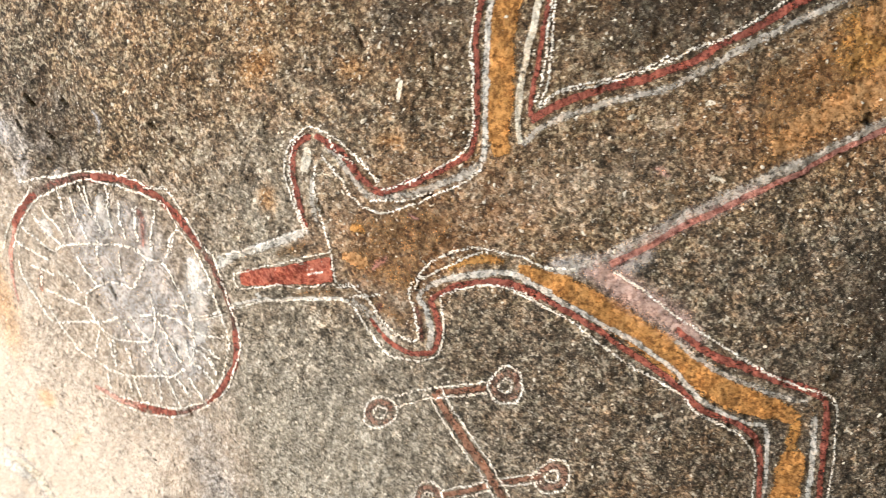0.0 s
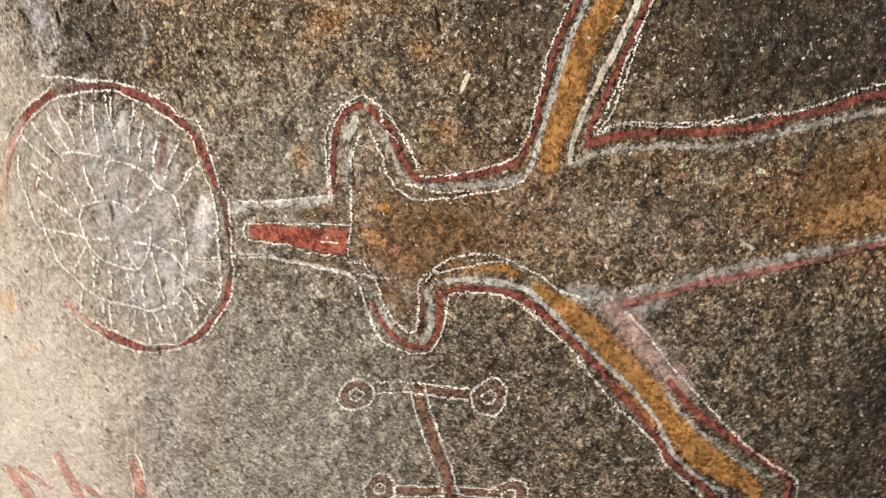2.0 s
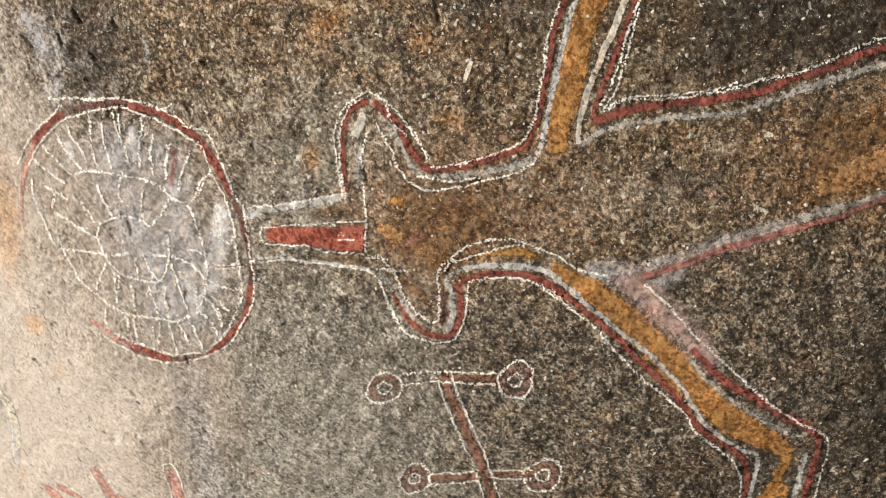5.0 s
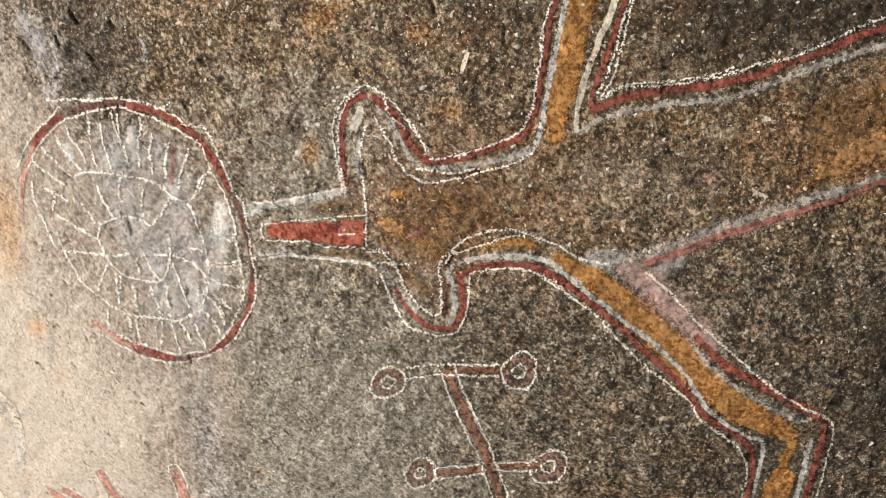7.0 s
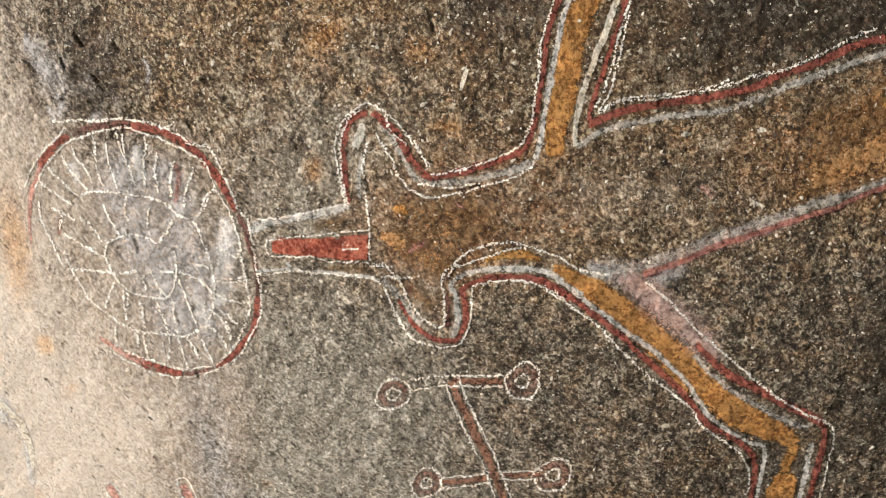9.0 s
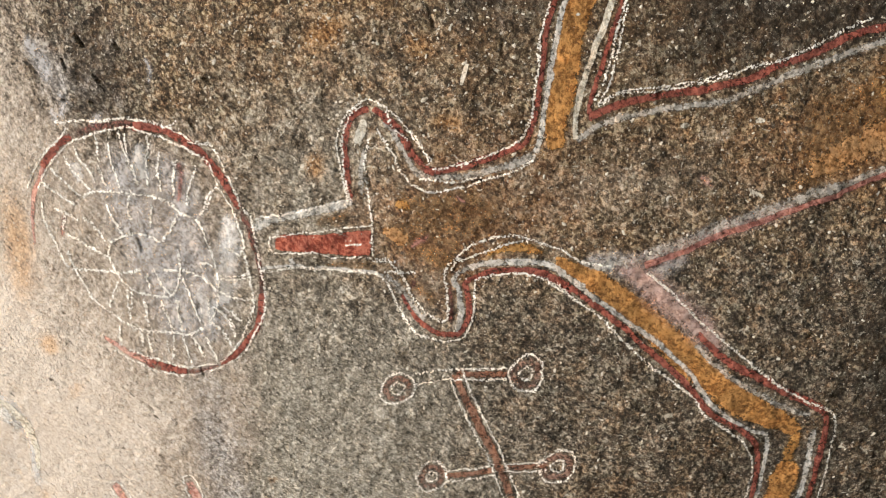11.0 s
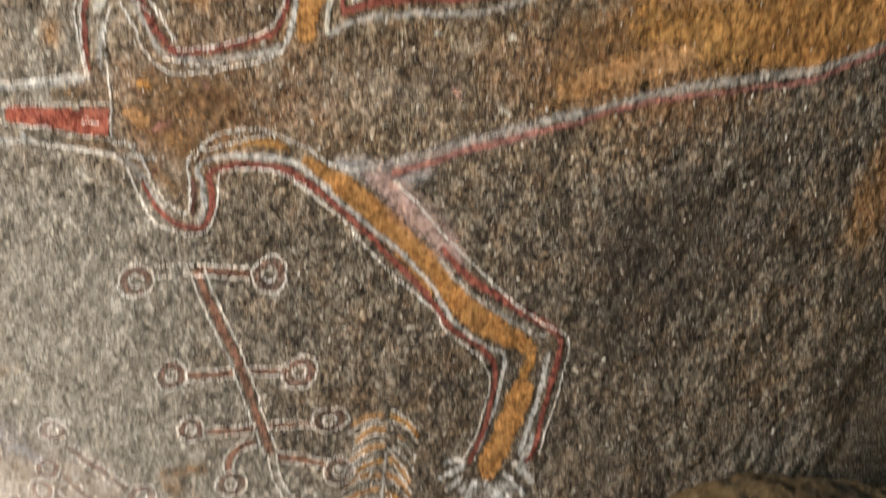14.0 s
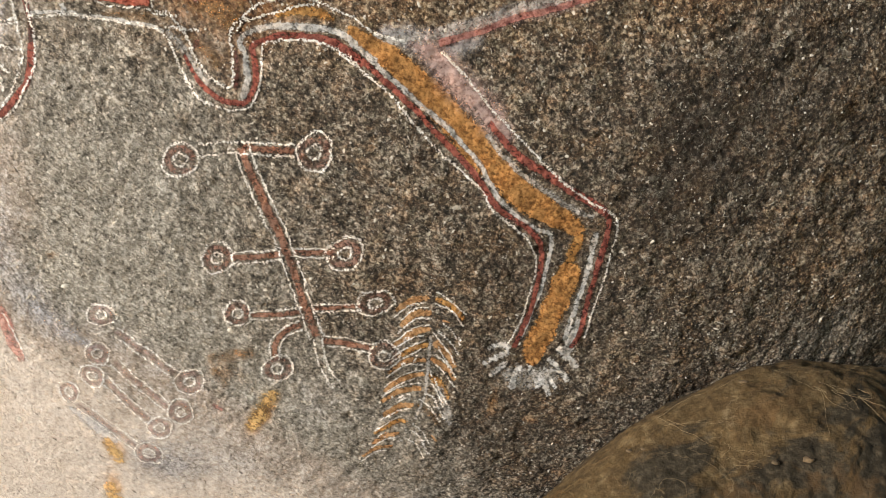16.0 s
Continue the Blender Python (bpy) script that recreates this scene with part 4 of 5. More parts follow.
stroke("spoke", painted_spoked_disc, "chalk_thin", 8.3, [(-47.6, 11.2), (-44.2, 10.7), (-41, 11.3)])
stroke("spoke", painted_spoked_disc, "chalk_thin", 8.3, [(-47.4, 10.5), (-44, 10), (-40.9, 10.5)])
stroke("spoke", painted_spoked_disc, "chalk_thin", 8.4, [(-51.4, 13.7), (-48, 13.2)])
stroke("spoke", painted_spoked_disc, "chalk_thin", 8.2, [(-46.5, 27.1), (-48.6, 25.3), (-49.6, 23), (-50.4, 22.4)])
stroke("spoke", painted_spoked_disc, "chalk_thin", 8.2, [(-47.5, 25.8), (-49, 23)])
stroke("spoke", painted_spoked_disc, "chalk_thin", 8.2, [(-46.1, 16.5), (-43.9, 15.4), (-42.8, 14.8), (-41.9, 15.8)])
stroke("spoke", painted_spoked_disc, "chalk_thin", 8.7, [(-50.6, 2.7), (-48.1, 1.1), (-46.2, -2.2)])
stroke("spoke", painted_spoked_disc, "chalk_thin", 9.3, [(-65.5, 1.4), (-65.7, -2)])
stroke("spoke", painted_spoked_disc, "chalk_thin", 9.2, [(-60, -0.4), (-59.9, -3.2)])
stroke("spoke", painted_spoked_disc, "chalk_thin", 8.6, [(-46.4, 3.2), (-44.8, 1)])
stroke("spoke", painted_spoked_disc, "chalk_thin", 8.7, [(-50.2, 7.5), (-50.3, 3.3)])
stroke("spoke", painted_spoked_disc, "chalk_thin", 8.7, [(-63.4, 28.3), (-64.7, 25.9)])
stroke("spoke", painted_spoked_disc, "chalk_thin", 9.3, [(-79.4, 24.9), (-80.3, 21.9)])
stroke("spoke", painted_spoked_disc, "chalk_thin", 8.6, [(-49.2, 5.3), (-46.5, 2.6), (-45.2, -0.6)])
stroke("hoop", painted_spoked_disc, "chalk_thin", 8.3, [(-74.8, 27.3), (-71.9, 28.4), (-65.9, 27.7), (-61.2, 26.8), (-57.3, 25.7), (-54.6, 23.3), (-51.3, 21.8), (-49.8, 19.1), (-48.9, 16.6), (-48, 13.5), (-47.7, 9.5), (-48.6, 5.3), (-50.6, 2.2)])
stroke("hoop", painted_spoked_disc, "chalk_thin", 9.3, [(-79.9, 18.2), (-79.1, 15), (-77.1, 11.1), (-74.9, 7.9), (-71.9, 6), (-69, 3.7), (-65.4, 1.9), (-60.4, 1.1), (-55.6, 0.7), (-51.2, 1.7)])
stroke("hoop", painted_spoked_disc, "chalk_thin", 8.8, [(-70.1, 18.7), (-68.1, 19.4), (-64.4, 20.1), (-60.9, 19.2), (-58.8, 18.1)])
stroke("hoop", painted_spoked_disc, "chalk_thin", 9.0, [(-70.1, 18.7), (-70.7, 16.8), (-70, 14.5), (-69, 12.9), (-67.4, 10.7), (-64.5, 9), (-60.9, 8.1), (-57.8, 8.2), (-56, 10.8), (-55.4, 14.9), (-55.6, 16.7)])
stroke("hoop", painted_spoked_disc, "chalk_thin", 9.4, [(-84.2, 27.9), (-84, 23.7), (-82.3, 19.4), (-80.5, 14.5)])
stroke("smudge", painted_spoked_disc, "red_faint", 19.9, [(-53.9, 31.9), (-53.6, 28.5), (-54.5, 24.7)])
stroke("smudge", painted_spoked_disc, "red_faint", 17.5, [(-79.4, 24.9), (-80.7, 20.9)])

painted_banded_form = motif("painted_banded_form", "long branching form in red, white and orange ochre bands", "rock painting", 7, 17.6)
stroke("fill", painted_banded_form, "ochre_faint", [60, 110, 119, 80], [(-17, 16.4), (-9.5, 16.9), (-2.6, 17.8), (6.8, 20.3)])
stroke("fill", painted_banded_form, "ochre_faint", [30, 55, 60], [(-13.6, 23.7), (-6.7, 21.1), (2, 21.8)])
stroke("fill", painted_banded_form, "ochre_faint", [51, 91, 61, 30], [(-12.4, 16.2), (-6.3, 12.3), (-3.3, 11.3), (-2.2, 9.8)])
stroke("fill", painted_banded_form, "ochre_pale", [16, 30, 36, 18], [(-16.3, 17.7), (-14.5, 17), (-12.4, 15.8), (-10.8, 14.5)])
stroke("fill", painted_banded_form, "ochre_soft", [14, 26, 14], [(-13.6, 22), (-12.1, 21.3), (-10.4, 21)])
stroke("fill", painted_banded_form, "ochre_faint", [16, 34, 39, 18], [(-8.9, 13.8), (-6.3, 11.8), (-4.3, 11.1), (-2.4, 12.2)])
stroke("fill", painted_banded_form, "ochre_soft", [10, 22, 24, 12], [(2.6, 12.1), (6.4, 13), (10.3, 12.7), (13.3, 11.9)])
stroke("fill", painted_banded_form, "ochre_faint", [21, 41, 31], [(-13.3, 9.5), (-8.6, 6.5), (-5.4, 3.5)])
stroke("fill", painted_banded_form, "ochre_faint", [42, 95, 138, 159], [(53.7, 31.8), (59.6, 33.3), (65.7, 34.8), (71.8, 36.3)])
stroke("fill", painted_banded_form, "ochre_soft", [72, 168, 222, 258, 258], [(65.5, 35.5), (72.7, 37.1), (81.3, 38.7), (89, 40.5), (106.6, 44.9)])
stroke("fill", painted_banded_form, "ochre_soft", [170, 170, 144, 92], [(99.1, 39), (107.6, 41.4), (117.7, 45), (132.4, 51.6)])
stroke("fill", painted_banded_form, "ochre_faint", [70, 130, 120, 60], [(55, 25), (61, 27.5), (69, 30.5), (78, 33)])
stroke("fill", painted_banded_form, "ochre", [90, 170, 190, 160], [(90, 37.5), (104, 39.9), (113.9, 43.4), (127.1, 48.6)])
stroke("fill", painted_banded_form, "ochre_faint", [17, 37, 48, 41], [(54.5, 21.1), (57, 22.3), (60, 24), (62.7, 24.7)])
stroke("fill", painted_banded_form, "ochre_pale", [30, 66, 80, 50], [(57, 23.2), (64, 26.5), (74, 30.5), (84, 33)])
stroke("fill", painted_banded_form, "ochre_pale", [50, 90, 80, 40], [(72, 40), (80, 43), (88, 45), (97, 47.5)])
stroke("red_spot", painted_banded_form, "red_faint", [10, 26, 22, 10], [(-10.9, 13.8), (-9.4, 15), (-8.2, 15.4), (-7.3, 16.3)])
stroke("red_spot", painted_banded_form, "red_faint", [8, 14, 8], [(-2.9, 22.4), (-0.9, 21)])
stroke("red_spot", painted_banded_form, "trace", [8, 22, 8], [(38.6, 23.5), (40.2, 22.6), (41.4, 21.3)])
stroke("neck_band", painted_banded_form, "grey_light", 21.7, [(-40.4, 19.3), (-36.1, 20.5), (-28.7, 21.3), (-22.6, 22.2), (-20.8, 22.6)])
stroke("neck_line", painted_banded_form, "chalk_thin", 6.2, [(-39.8, 20.9), (-35, 21.1), (-28.7, 21.8), (-21.6, 22.8)])
stroke("neck_band", painted_banded_form, "grey_light", 9.5, [(-39.1, 11.9), (-35.3, 12.1), (-32.1, 12.2), (-26.8, 11.3), (-18.4, 10.3), (-15.5, 9.3)])
stroke("neck_line", painted_banded_form, "chalk", 7.4, [(-39.1, 11.4), (-35.3, 11.6), (-32.1, 12), (-26.8, 11.1), (-18.4, 10.1), (-15.8, 9)])
stroke("neck_spot", painted_banded_form, "grey_light", 15.0, [(-33.1, 13.8), (-32.4, 12)])
stroke("fill", painted_banded_form, "ochre_faint", [21, 29, 21], [(-28.2, 19.6), (-24.6, 19.6), (-21.4, 20.3)])
stroke("fill", painted_banded_form, "ochre_faint", [15, 23, 21], [(-26.8, 12), (-21.5, 11.7), (-17.9, 11.6)])
stroke("wedge", painted_banded_form, "red_bright", [24, 33, 37, 40, 44], [(-36.2, 16.4), (-32, 16.1), (-27.2, 15.7), (-22.6, 15.4), (-17.4, 15.3)])
stroke("wedge_patch", painted_banded_form, "cream", [8, 15, 17, 9], [(-24.4, 17.8), (-23.4, 17), (-22.6, 16), (-22.2, 14.8)])
stroke("wedge_patch", painted_banded_form, "cream", [8, 13, 10, 7], [(-22.4, 16), (-21, 15.5), (-20.2, 15.8), (-19.8, 17.2)])
stroke("wedge_line", painted_banded_form, "chalk", 5.2, [(-36.7, 17.4), (-33, 17.7), (-27.7, 18), (-22.6, 18.1), (-17.5, 18.3)])
stroke("wedge_line", painted_banded_form, "chalk", 5.2, [(-36.3, 14.7), (-32, 14.4), (-28.3, 14.3), (-25.2, 13.2), (-20.5, 13), (-17.6, 12.6)])
stroke("wedge_line", painted_banded_form, "chalk", 5.4, [(-36.6, 17.8), (-37.1, 16.1), (-36.5, 14.6)])
stroke("wedge_line", painted_banded_form, "chalk", 5.1, [(-22.8, 15.1), (-19.5, 15)])
stroke("red_band", painted_banded_form, "red", [12, 18, 19, 18, 16], [(-21.4, 22.6), (-22.1, 27.6), (-22.2, 32.1), (-21.6, 35.2), (-20.2, 36.7), (-17.8, 37.5)])
stroke("red_band", painted_banded_form, "red", [14, 19, 20, 19, 17, 17, 17], [(-17.3, 37.6), (-14.9, 35.7), (-12.4, 33), (-10.4, 29.8), (-8.4, 27.5), (-6.9, 26.7), (-3.1, 26.9), (1.6, 27.8), (6.2, 29.1), (8.5, 29.9)])
stroke("red_band", painted_banded_form, "red", 13.4, [(7.6, 29.2), (9.1, 30.5), (10.1, 33.4), (10.7, 37.7), (11.2, 42.7), (11.8, 47.6), (14.1, 55.2), (15.1, 58.4), (16.1, 61.7)])
stroke("grey_band", painted_banded_form, "grey", [12, 16, 18, 20], [(-15.6, 35.3), (-13.9, 33.6), (-11.6, 29.9), (-9.8, 26.9), (-7.6, 25.5)])
stroke("grey_band", painted_banded_form, "grey", 19.5, [(-8.6, 25.9), (-3, 25.4), (1.7, 25.8), (6.4, 26.8), (11, 28.1)])
stroke("grey_band", painted_banded_form, "grey_light", 15.3, [(10.5, 28.1), (11.4, 30.8), (11.8, 35.1), (12.4, 39.3), (13, 43.4), (13.7, 48.3), (15.7, 55.9), (16.6, 58.9), (17.5, 61.8)])
stroke("grey_patch", painted_banded_form, "cream", [14, 26, 22], [(-18.7, 35.9), (-19.3, 34.2), (-20.1, 31.6)])
stroke("grey_band", painted_banded_form, "grey", [14, 14, 12], [(-18.7, 31.5), (-19.6, 26.6), (-19.4, 23)])
stroke("chalk_line", painted_banded_form, "chalk", 6.9, [(-21.9, 22), (-22.6, 25.8), (-23.6, 31.3), (-23.4, 34), (-22.1, 36.5), (-20.7, 37.7), (-18.3, 38.7), (-15.9, 37.9), (-13, 36), (-11, 33.3), (-8.5, 30.2), (-7.2, 27.7)])
stroke("chalk_line", painted_banded_form, "chalk", 7.0, [(-21.4, 22.1), (-22.4, 26.7), (-22.8, 31.7), (-22.4, 34.3), (-21.1, 36.6), (-18.7, 37.8)])
stroke("chalk_line", painted_banded_form, "chalk", 6.8, [(-12.5, 35.1), (-9.5, 31.7), (-7, 28.1)])
stroke("chalk_line", painted_banded_form, "chalk", 7.0, [(-17.4, 12.6), (-17.7, 16.4), (-17.7, 19.2), (-18.1, 21.5), (-18.6, 25.7), (-18.9, 28.4), (-18.2, 31), (-17.9, 32.8)])
stroke("chalk_line", painted_banded_form, "chalk", 6.9, [(-16.8, 34.1), (-15.3, 32.2), (-13.8, 29.9), (-13, 27.7), (-11.2, 25.4), (-8.7, 23.7), (-6.8, 23.2), (-2.9, 23.5), (1.8, 24.5), (6.5, 25.5), (10.6, 27.2)])
stroke("chalk_line", painted_banded_form, "chalk", 6.8, [(-7.1, 27), (-3.1, 27.2), (1.6, 28.3), (6.2, 29.7), (8.4, 31.3), (9.6, 33.9), (10, 37.7), (10.6, 41.8), (10.7, 46)])
stroke("chalk_line", painted_banded_form, "chalk", 6.9, [(-9.3, 25.6), (-4, 24.7), (1.8, 25.2)])
stroke("chalk_line", painted_banded_form, "chalk", 6.9, [(-14.9, 37), (-13.9, 34.3), (-10.9, 31.8)])
stroke("branch_fill", painted_banded_form, "ochre", [29, 46, 48, 50, 52, 52, 52], [(14.2, 28), (13.9, 31.6), (14.1, 35), (14.7, 39.2), (15.2, 43.4), (15.8, 47.4), (19.7, 56.6), (20.6, 59.6), (21.5, 62.4)])
stroke("branch_band", painted_banded_form, "cream", [12, 15, 15, 17, 17], [(17.5, 30), (17.1, 32.4), (17.3, 35), (17.9, 38.3), (19, 41.6), (20.4, 45.7), (24, 56.9), (24.8, 60.1), (25.6, 62.9)])
stroke("red_band", painted_banded_form, "red", 12.5, [(19.3, 33.7), (19.5, 36.2), (20.3, 39.1), (21.2, 42), (22.2, 45.7), (25.4, 56.9), (26.2, 60.3), (27, 63.1)])
stroke("chalk_line", painted_banded_form, "chalk", 6.7, [(10.6, 41.8), (10.7, 46), (13.3, 55.6), (14.3, 58.7), (15.4, 61.8)])
stroke("chalk_line", painted_banded_form, "chalk", 6.7, [(22.8, 44), (23.3, 46.9), (26.2, 57.4), (27.1, 60.5), (27.8, 63.2)])
stroke("chalk_line", painted_banded_form, "chalk", 6.7, [(20, 35.8), (20.8, 37), (21.8, 40.3), (22.8, 44)])
stroke("chalk_line", painted_banded_form, "chalk", 6.7, [(20.7, 35.3), (22.1, 37.8), (23.1, 41.5), (23.8, 45.6), (24.6, 50.5)])
stroke("red_band", painted_banded_form, "red", [19, 18, 18, 18, 18, 18, 18, 18, 18, 18], [(19, 33.4), (21.9, 34.5), (25, 35.5), (29.5, 36.2), (34.1, 36.6), (38.6, 37.1), (43.1, 37.8), (46.7, 38.7), (51.1, 40.5), (55.6, 41.9), (60, 43.7), (63.2, 44.9), (72.2, 47), (86, 50.5), (104.5, 55.1)])
stroke("grey_band", painted_banded_form, "grey", [17, 17, 17, 18, 18, 17, 17, 17], [(17.3, 29.8), (20.8, 32.2), (24.4, 33.1), (28.9, 33.7), (33.4, 34.3), (38, 34.7), (42.5, 35.4), (46.6, 36.6), (51.4, 38.5), (55.9, 40.2), (60.4, 41.5), (65.1, 42.9), (72.6, 45.4), (86.5, 48.5), (105.1, 53.1)])
stroke("chalk_line", painted_banded_form, "chalk", 7.0, [(20.5, 35.1), (24, 36.9), (28.5, 37.1), (33.1, 37.3), (37.6, 37.9), (42.1, 38.9), (46.5, 40.3), (51, 41.3), (55.4, 42.8), (59.8, 44.9), (63.4, 46.5), (65.9, 47.6)])
stroke("chalk_line", painted_banded_form, "chalk_thin", 5.9, [(20.9, 35.6), (24.8, 37.4), (28.5, 37.6), (33, 37.8), (38.4, 38.7), (42, 39.6)])
stroke("red_band", painted_banded_form, "red_chalky", [19, 17, 16, 15, 15, 15, 15, 15], [(30.6, 9.3), (34.8, 10.5), (38.5, 11.7), (42.6, 13.5), (46.8, 14.7), (50.5, 15.6), (55.1, 17.4), (59.7, 18.9), (64.5, 20), (64.6, 20.5), (75.8, 24.3), (92.5, 27.9), (109.5, 31.9), (124.4, 39.3), (130.8, 43.2)])
stroke("grey_band", painted_banded_form, "grey", [13, 28, 32, 30, 28, 28, 28], [(18.8, 10.5), (22.3, 9.4), (27.1, 9.9), (34.6, 11.7), (41, 14.5), (46.6, 16), (53, 17.9), (59.4, 20.4), (64.2, 21.2), (70.4, 23.6), (86.3, 28.2), (104, 32.2), (112.8, 34.6), (125.2, 40.4), (130.4, 44.2)])
stroke("smudge", painted_banded_form, "pink", [21, 45, 58, 41], [(24.7, 9.8), (28.8, 8.5), (32.6, 5.6), (36, 2.3)])
stroke("smudge", painted_banded_form, "pink", [25, 39, 39, 35, 31], [(27.1, 9.7), (34.7, 11.2), (42, 13.9), (49.5, 16), (56.9, 18.4)])
stroke("smudge", painted_banded_form, "wash", [30, 60, 70, 40], [(20, 10.6), (26, 9.8), (33, 8.6), (39, 10.5)])
stroke("grey_band", painted_banded_form, "grey", [13, 19, 19, 15], [(-15.5, 9.8), (-13.2, 7.6), (-10.9, 4.4), (-7.9, 1)])
stroke("grey_band", painted_banded_form, "grey_light", 16.2, [(-1.9, -1.5), (-1.5, 2), (-1.9, 5.9), (-2.7, 8.2), (-1, 9.7), (2.7, 10.6), (7.6, 10.6), (12.5, 10.4), (15.5, 9.1), (18.2, 7.2), (20.8, 5.5)])
stroke("red_band", painted_banded_form, "red", [8, 14, 16, 16, 17, 17], [(-12.5, 6.1), (-10, 2.1), (-6.8, -0.5), (-3.6, -1.5), (-1.3, -1.2), (0.2, 2), (-0.4, 5.4), (-0.9, 7.2), (1, 8.3), (4.7, 9.2), (9.7, 9), (13.2, 8.3), (16.2, 7)])
stroke("red_band", painted_banded_form, "red_dark", [8, 15, 10], [(-3.6, 6.9), (-3.2, 3.5), (-3.4, 0.5)])
stroke("spot", painted_banded_form, "red_dark", 14.5, [(-10.2, 8.5), (-10.3, 6.6)])
stroke("chalk_line", painted_banded_form, "chalk", 7.3, [(-17.4, 12.3), (-14.9, 12.2), (-13.3, 10.5), (-11.7, 8.1), (-10.6, 5.6), (-8.5, 3.1), (-6.4, 1.5), (-4, 1.3), (-4.1, 6.5), (-4.7, 8.4), (-3.8, 10.8), (-1.3, 11.7)])
stroke("chalk_line", painted_banded_form, "chalk", 7.0, [(-3.3, 11.1), (-0.5, 13.6), (2.4, 14.5), (5.3, 15.1), (9.2, 14.6), (13.2, 13.3), (16.2, 12.1), (20.3, 10), (25.2, 9.4)])
stroke("chalk_line", painted_banded_form, "chalk", 7.0, [(-2.3, 11.3), (2.5, 12.6), (7.3, 13.9), (10.2, 14)])
stroke("chalk_line", painted_banded_form, "chalk", 7.2, [(-15.8, 9.1), (-13.7, 5.6), (-12.1, 2.1), (-9.9, -0.5), (-7.2, -2), (-4.1, -2.8), (-1, -2.4), (0.4, -0.5), (1, 2.5), (1, 5.4), (1.1, 7.8), (3.8, 8.3), (7.7, 8.7), (11.7, 8.2), (15.3, 6.7), (17.9, 4.8)])
stroke("chalk_line", painted_banded_form, "chalk", 7.3, [(-15.3, 8.4), (-13.1, 4.1), (-10.8, 0.4)])
stroke("chalk_line", painted_banded_form, "chalk", 7.2, [(-15.8, 9.8), (-13.3, 10), (-9.7, 9.5)])
stroke("chalk_line", painted_banded_form, "chalk", 7.2, [(-17.9, 12), (-13.3, 11.9)])
stroke("chalk_line", painted_banded_form, "chalk", 7.1, [(-3.4, 9.4), (-2.8, 10.8), (-2.3, 11.1)])
stroke("red_band", painted_banded_form, "red", 15.3, [(15.2, 7.6), (18.4, 5.2), (16, 7), (18, 5.8), (23.3, 2.2), (28.9, -2.1), (34.8, -7.2), (41, -12.2), (46.4, -17.9), (52.8, -21.6), (55.4, -23.5), (57.2, -26.3), (58.1, -32.7), (58, -40.1), (56.6, -47.7)])
stroke("grey_band", painted_banded_form, "grey_light", [14, 14, 14, 14, 13, 13, 13], [(18.7, 7), (18.9, 6.7), (24.3, 2.7), (29.8, -1.2), (35.5, -5.2), (41.1, -9.9), (44.6, -14.3), (49.4, -18.8), (55.2, -21.9), (58.4, -23.4), (59.1, -29.1), (59.1, -35.1), (58.3, -41.4), (57.3, -45.8)])
stroke("branch_fill", painted_banded_form, "ochre", [17, 46, 52, 55, 58, 60, 58, 55, 23], [(14.6, 10.9), (21.8, 7.1), (27.1, 3.3), (32.8, -1), (38.8, -6), (46.3, -12.2), (52.8, -16.6), (59.1, -19.5), (65.2, -22.6)])
stroke("branch_fill", painted_banded_form, "ochre", [36, 66, 68, 61, 63, 56, 19], [(63.9, -27.6), (63.8, -32.5), (63.2, -37.5), (62.6, -41.3), (61.8, -45.2), (61.5, -48.6), (62.1, -52.5)])
stroke("branch_fill", painted_banded_form, "ochre_soft", [25, 34, 34], [(64.6, -21.8), (63.9, -25), (63.8, -29.2)])
stroke("base_smear", painted_banded_form, "grey", [39, 77, 90, 51], [(55, -52.8), (59.8, -54.6), (65, -54.5), (69.2, -51.2)])
stroke("base_smear", painted_banded_form, "grey_light", [20, 37, 42], [(69.6, -39.8), (68.9, -45), (68.6, -49.1)])
stroke("smudge", painted_banded_form, "pink", [41, 68, 76, 66, 31], [(27.7, 9.6), (32.8, 5), (38.6, 0.7), (43.5, -3.4), (47.3, -6.6)])
stroke("red_band", painted_banded_form, "red", [14, 23, 23, 19, 17, 16, 16], [(41.8, -3), (47.6, -7.9), (53.7, -11), (60, -14.2), (66.6, -17.1), (69.1, -19.4), (69.7, -23), (69.7, -29.9), (69.7, -36), (70.2, -43.7), (69.1, -47.4)])
stroke("grey_band", painted_banded_form, "grey", 16.3, [(41.7, -4.9), (46.9, -9.6), (53.1, -13.4), (59.6, -16.8), (66.3, -19.4)])
stroke("grey_band", painted_banded_form, "grey_light", 16.7, [(67.5, -21.7), (67.8, -28.8), (67.8, -34.8), (67.4, -39.9), (67.3, -45.7)])
stroke("chalk_line", painted_banded_form, "chalk", 7.9, [(31.4, 8), (35.9, 4.7), (40.7, 0.3), (45.6, -3.7), (52, -8.3), (58.6, -13.1), (65.2, -16.5), (69.2, -18), (71.4, -20.7), (71.7, -26.3), (71.8, -34.7), (71.5, -39.8), (71.6, -45)])
stroke("chalk_line", painted_banded_form, "chalk", 7.7, [(14, 7.1), (18.2, 4.3), (23.5, 0.9), (28.1, -3.6), (32.9, -7.9), (36.4, -10.6), (42.6, -14.9), (45.5, -18.5), (51.9, -22.6), (54.9, -25.3), (56.8, -29.2), (57, -34), (56.8, -40.2), (55.1, -46.7)])
stroke("fan_stroke", painted_banded_form, "white", 25.9, [(56.3, -48.3), (53.6, -49.7), (50.3, -51.7)])
stroke("fan_stroke", painted_banded_form, "white", 29.5, [(56.3, -50.7), (54.3, -52.9), (53, -55.3)])
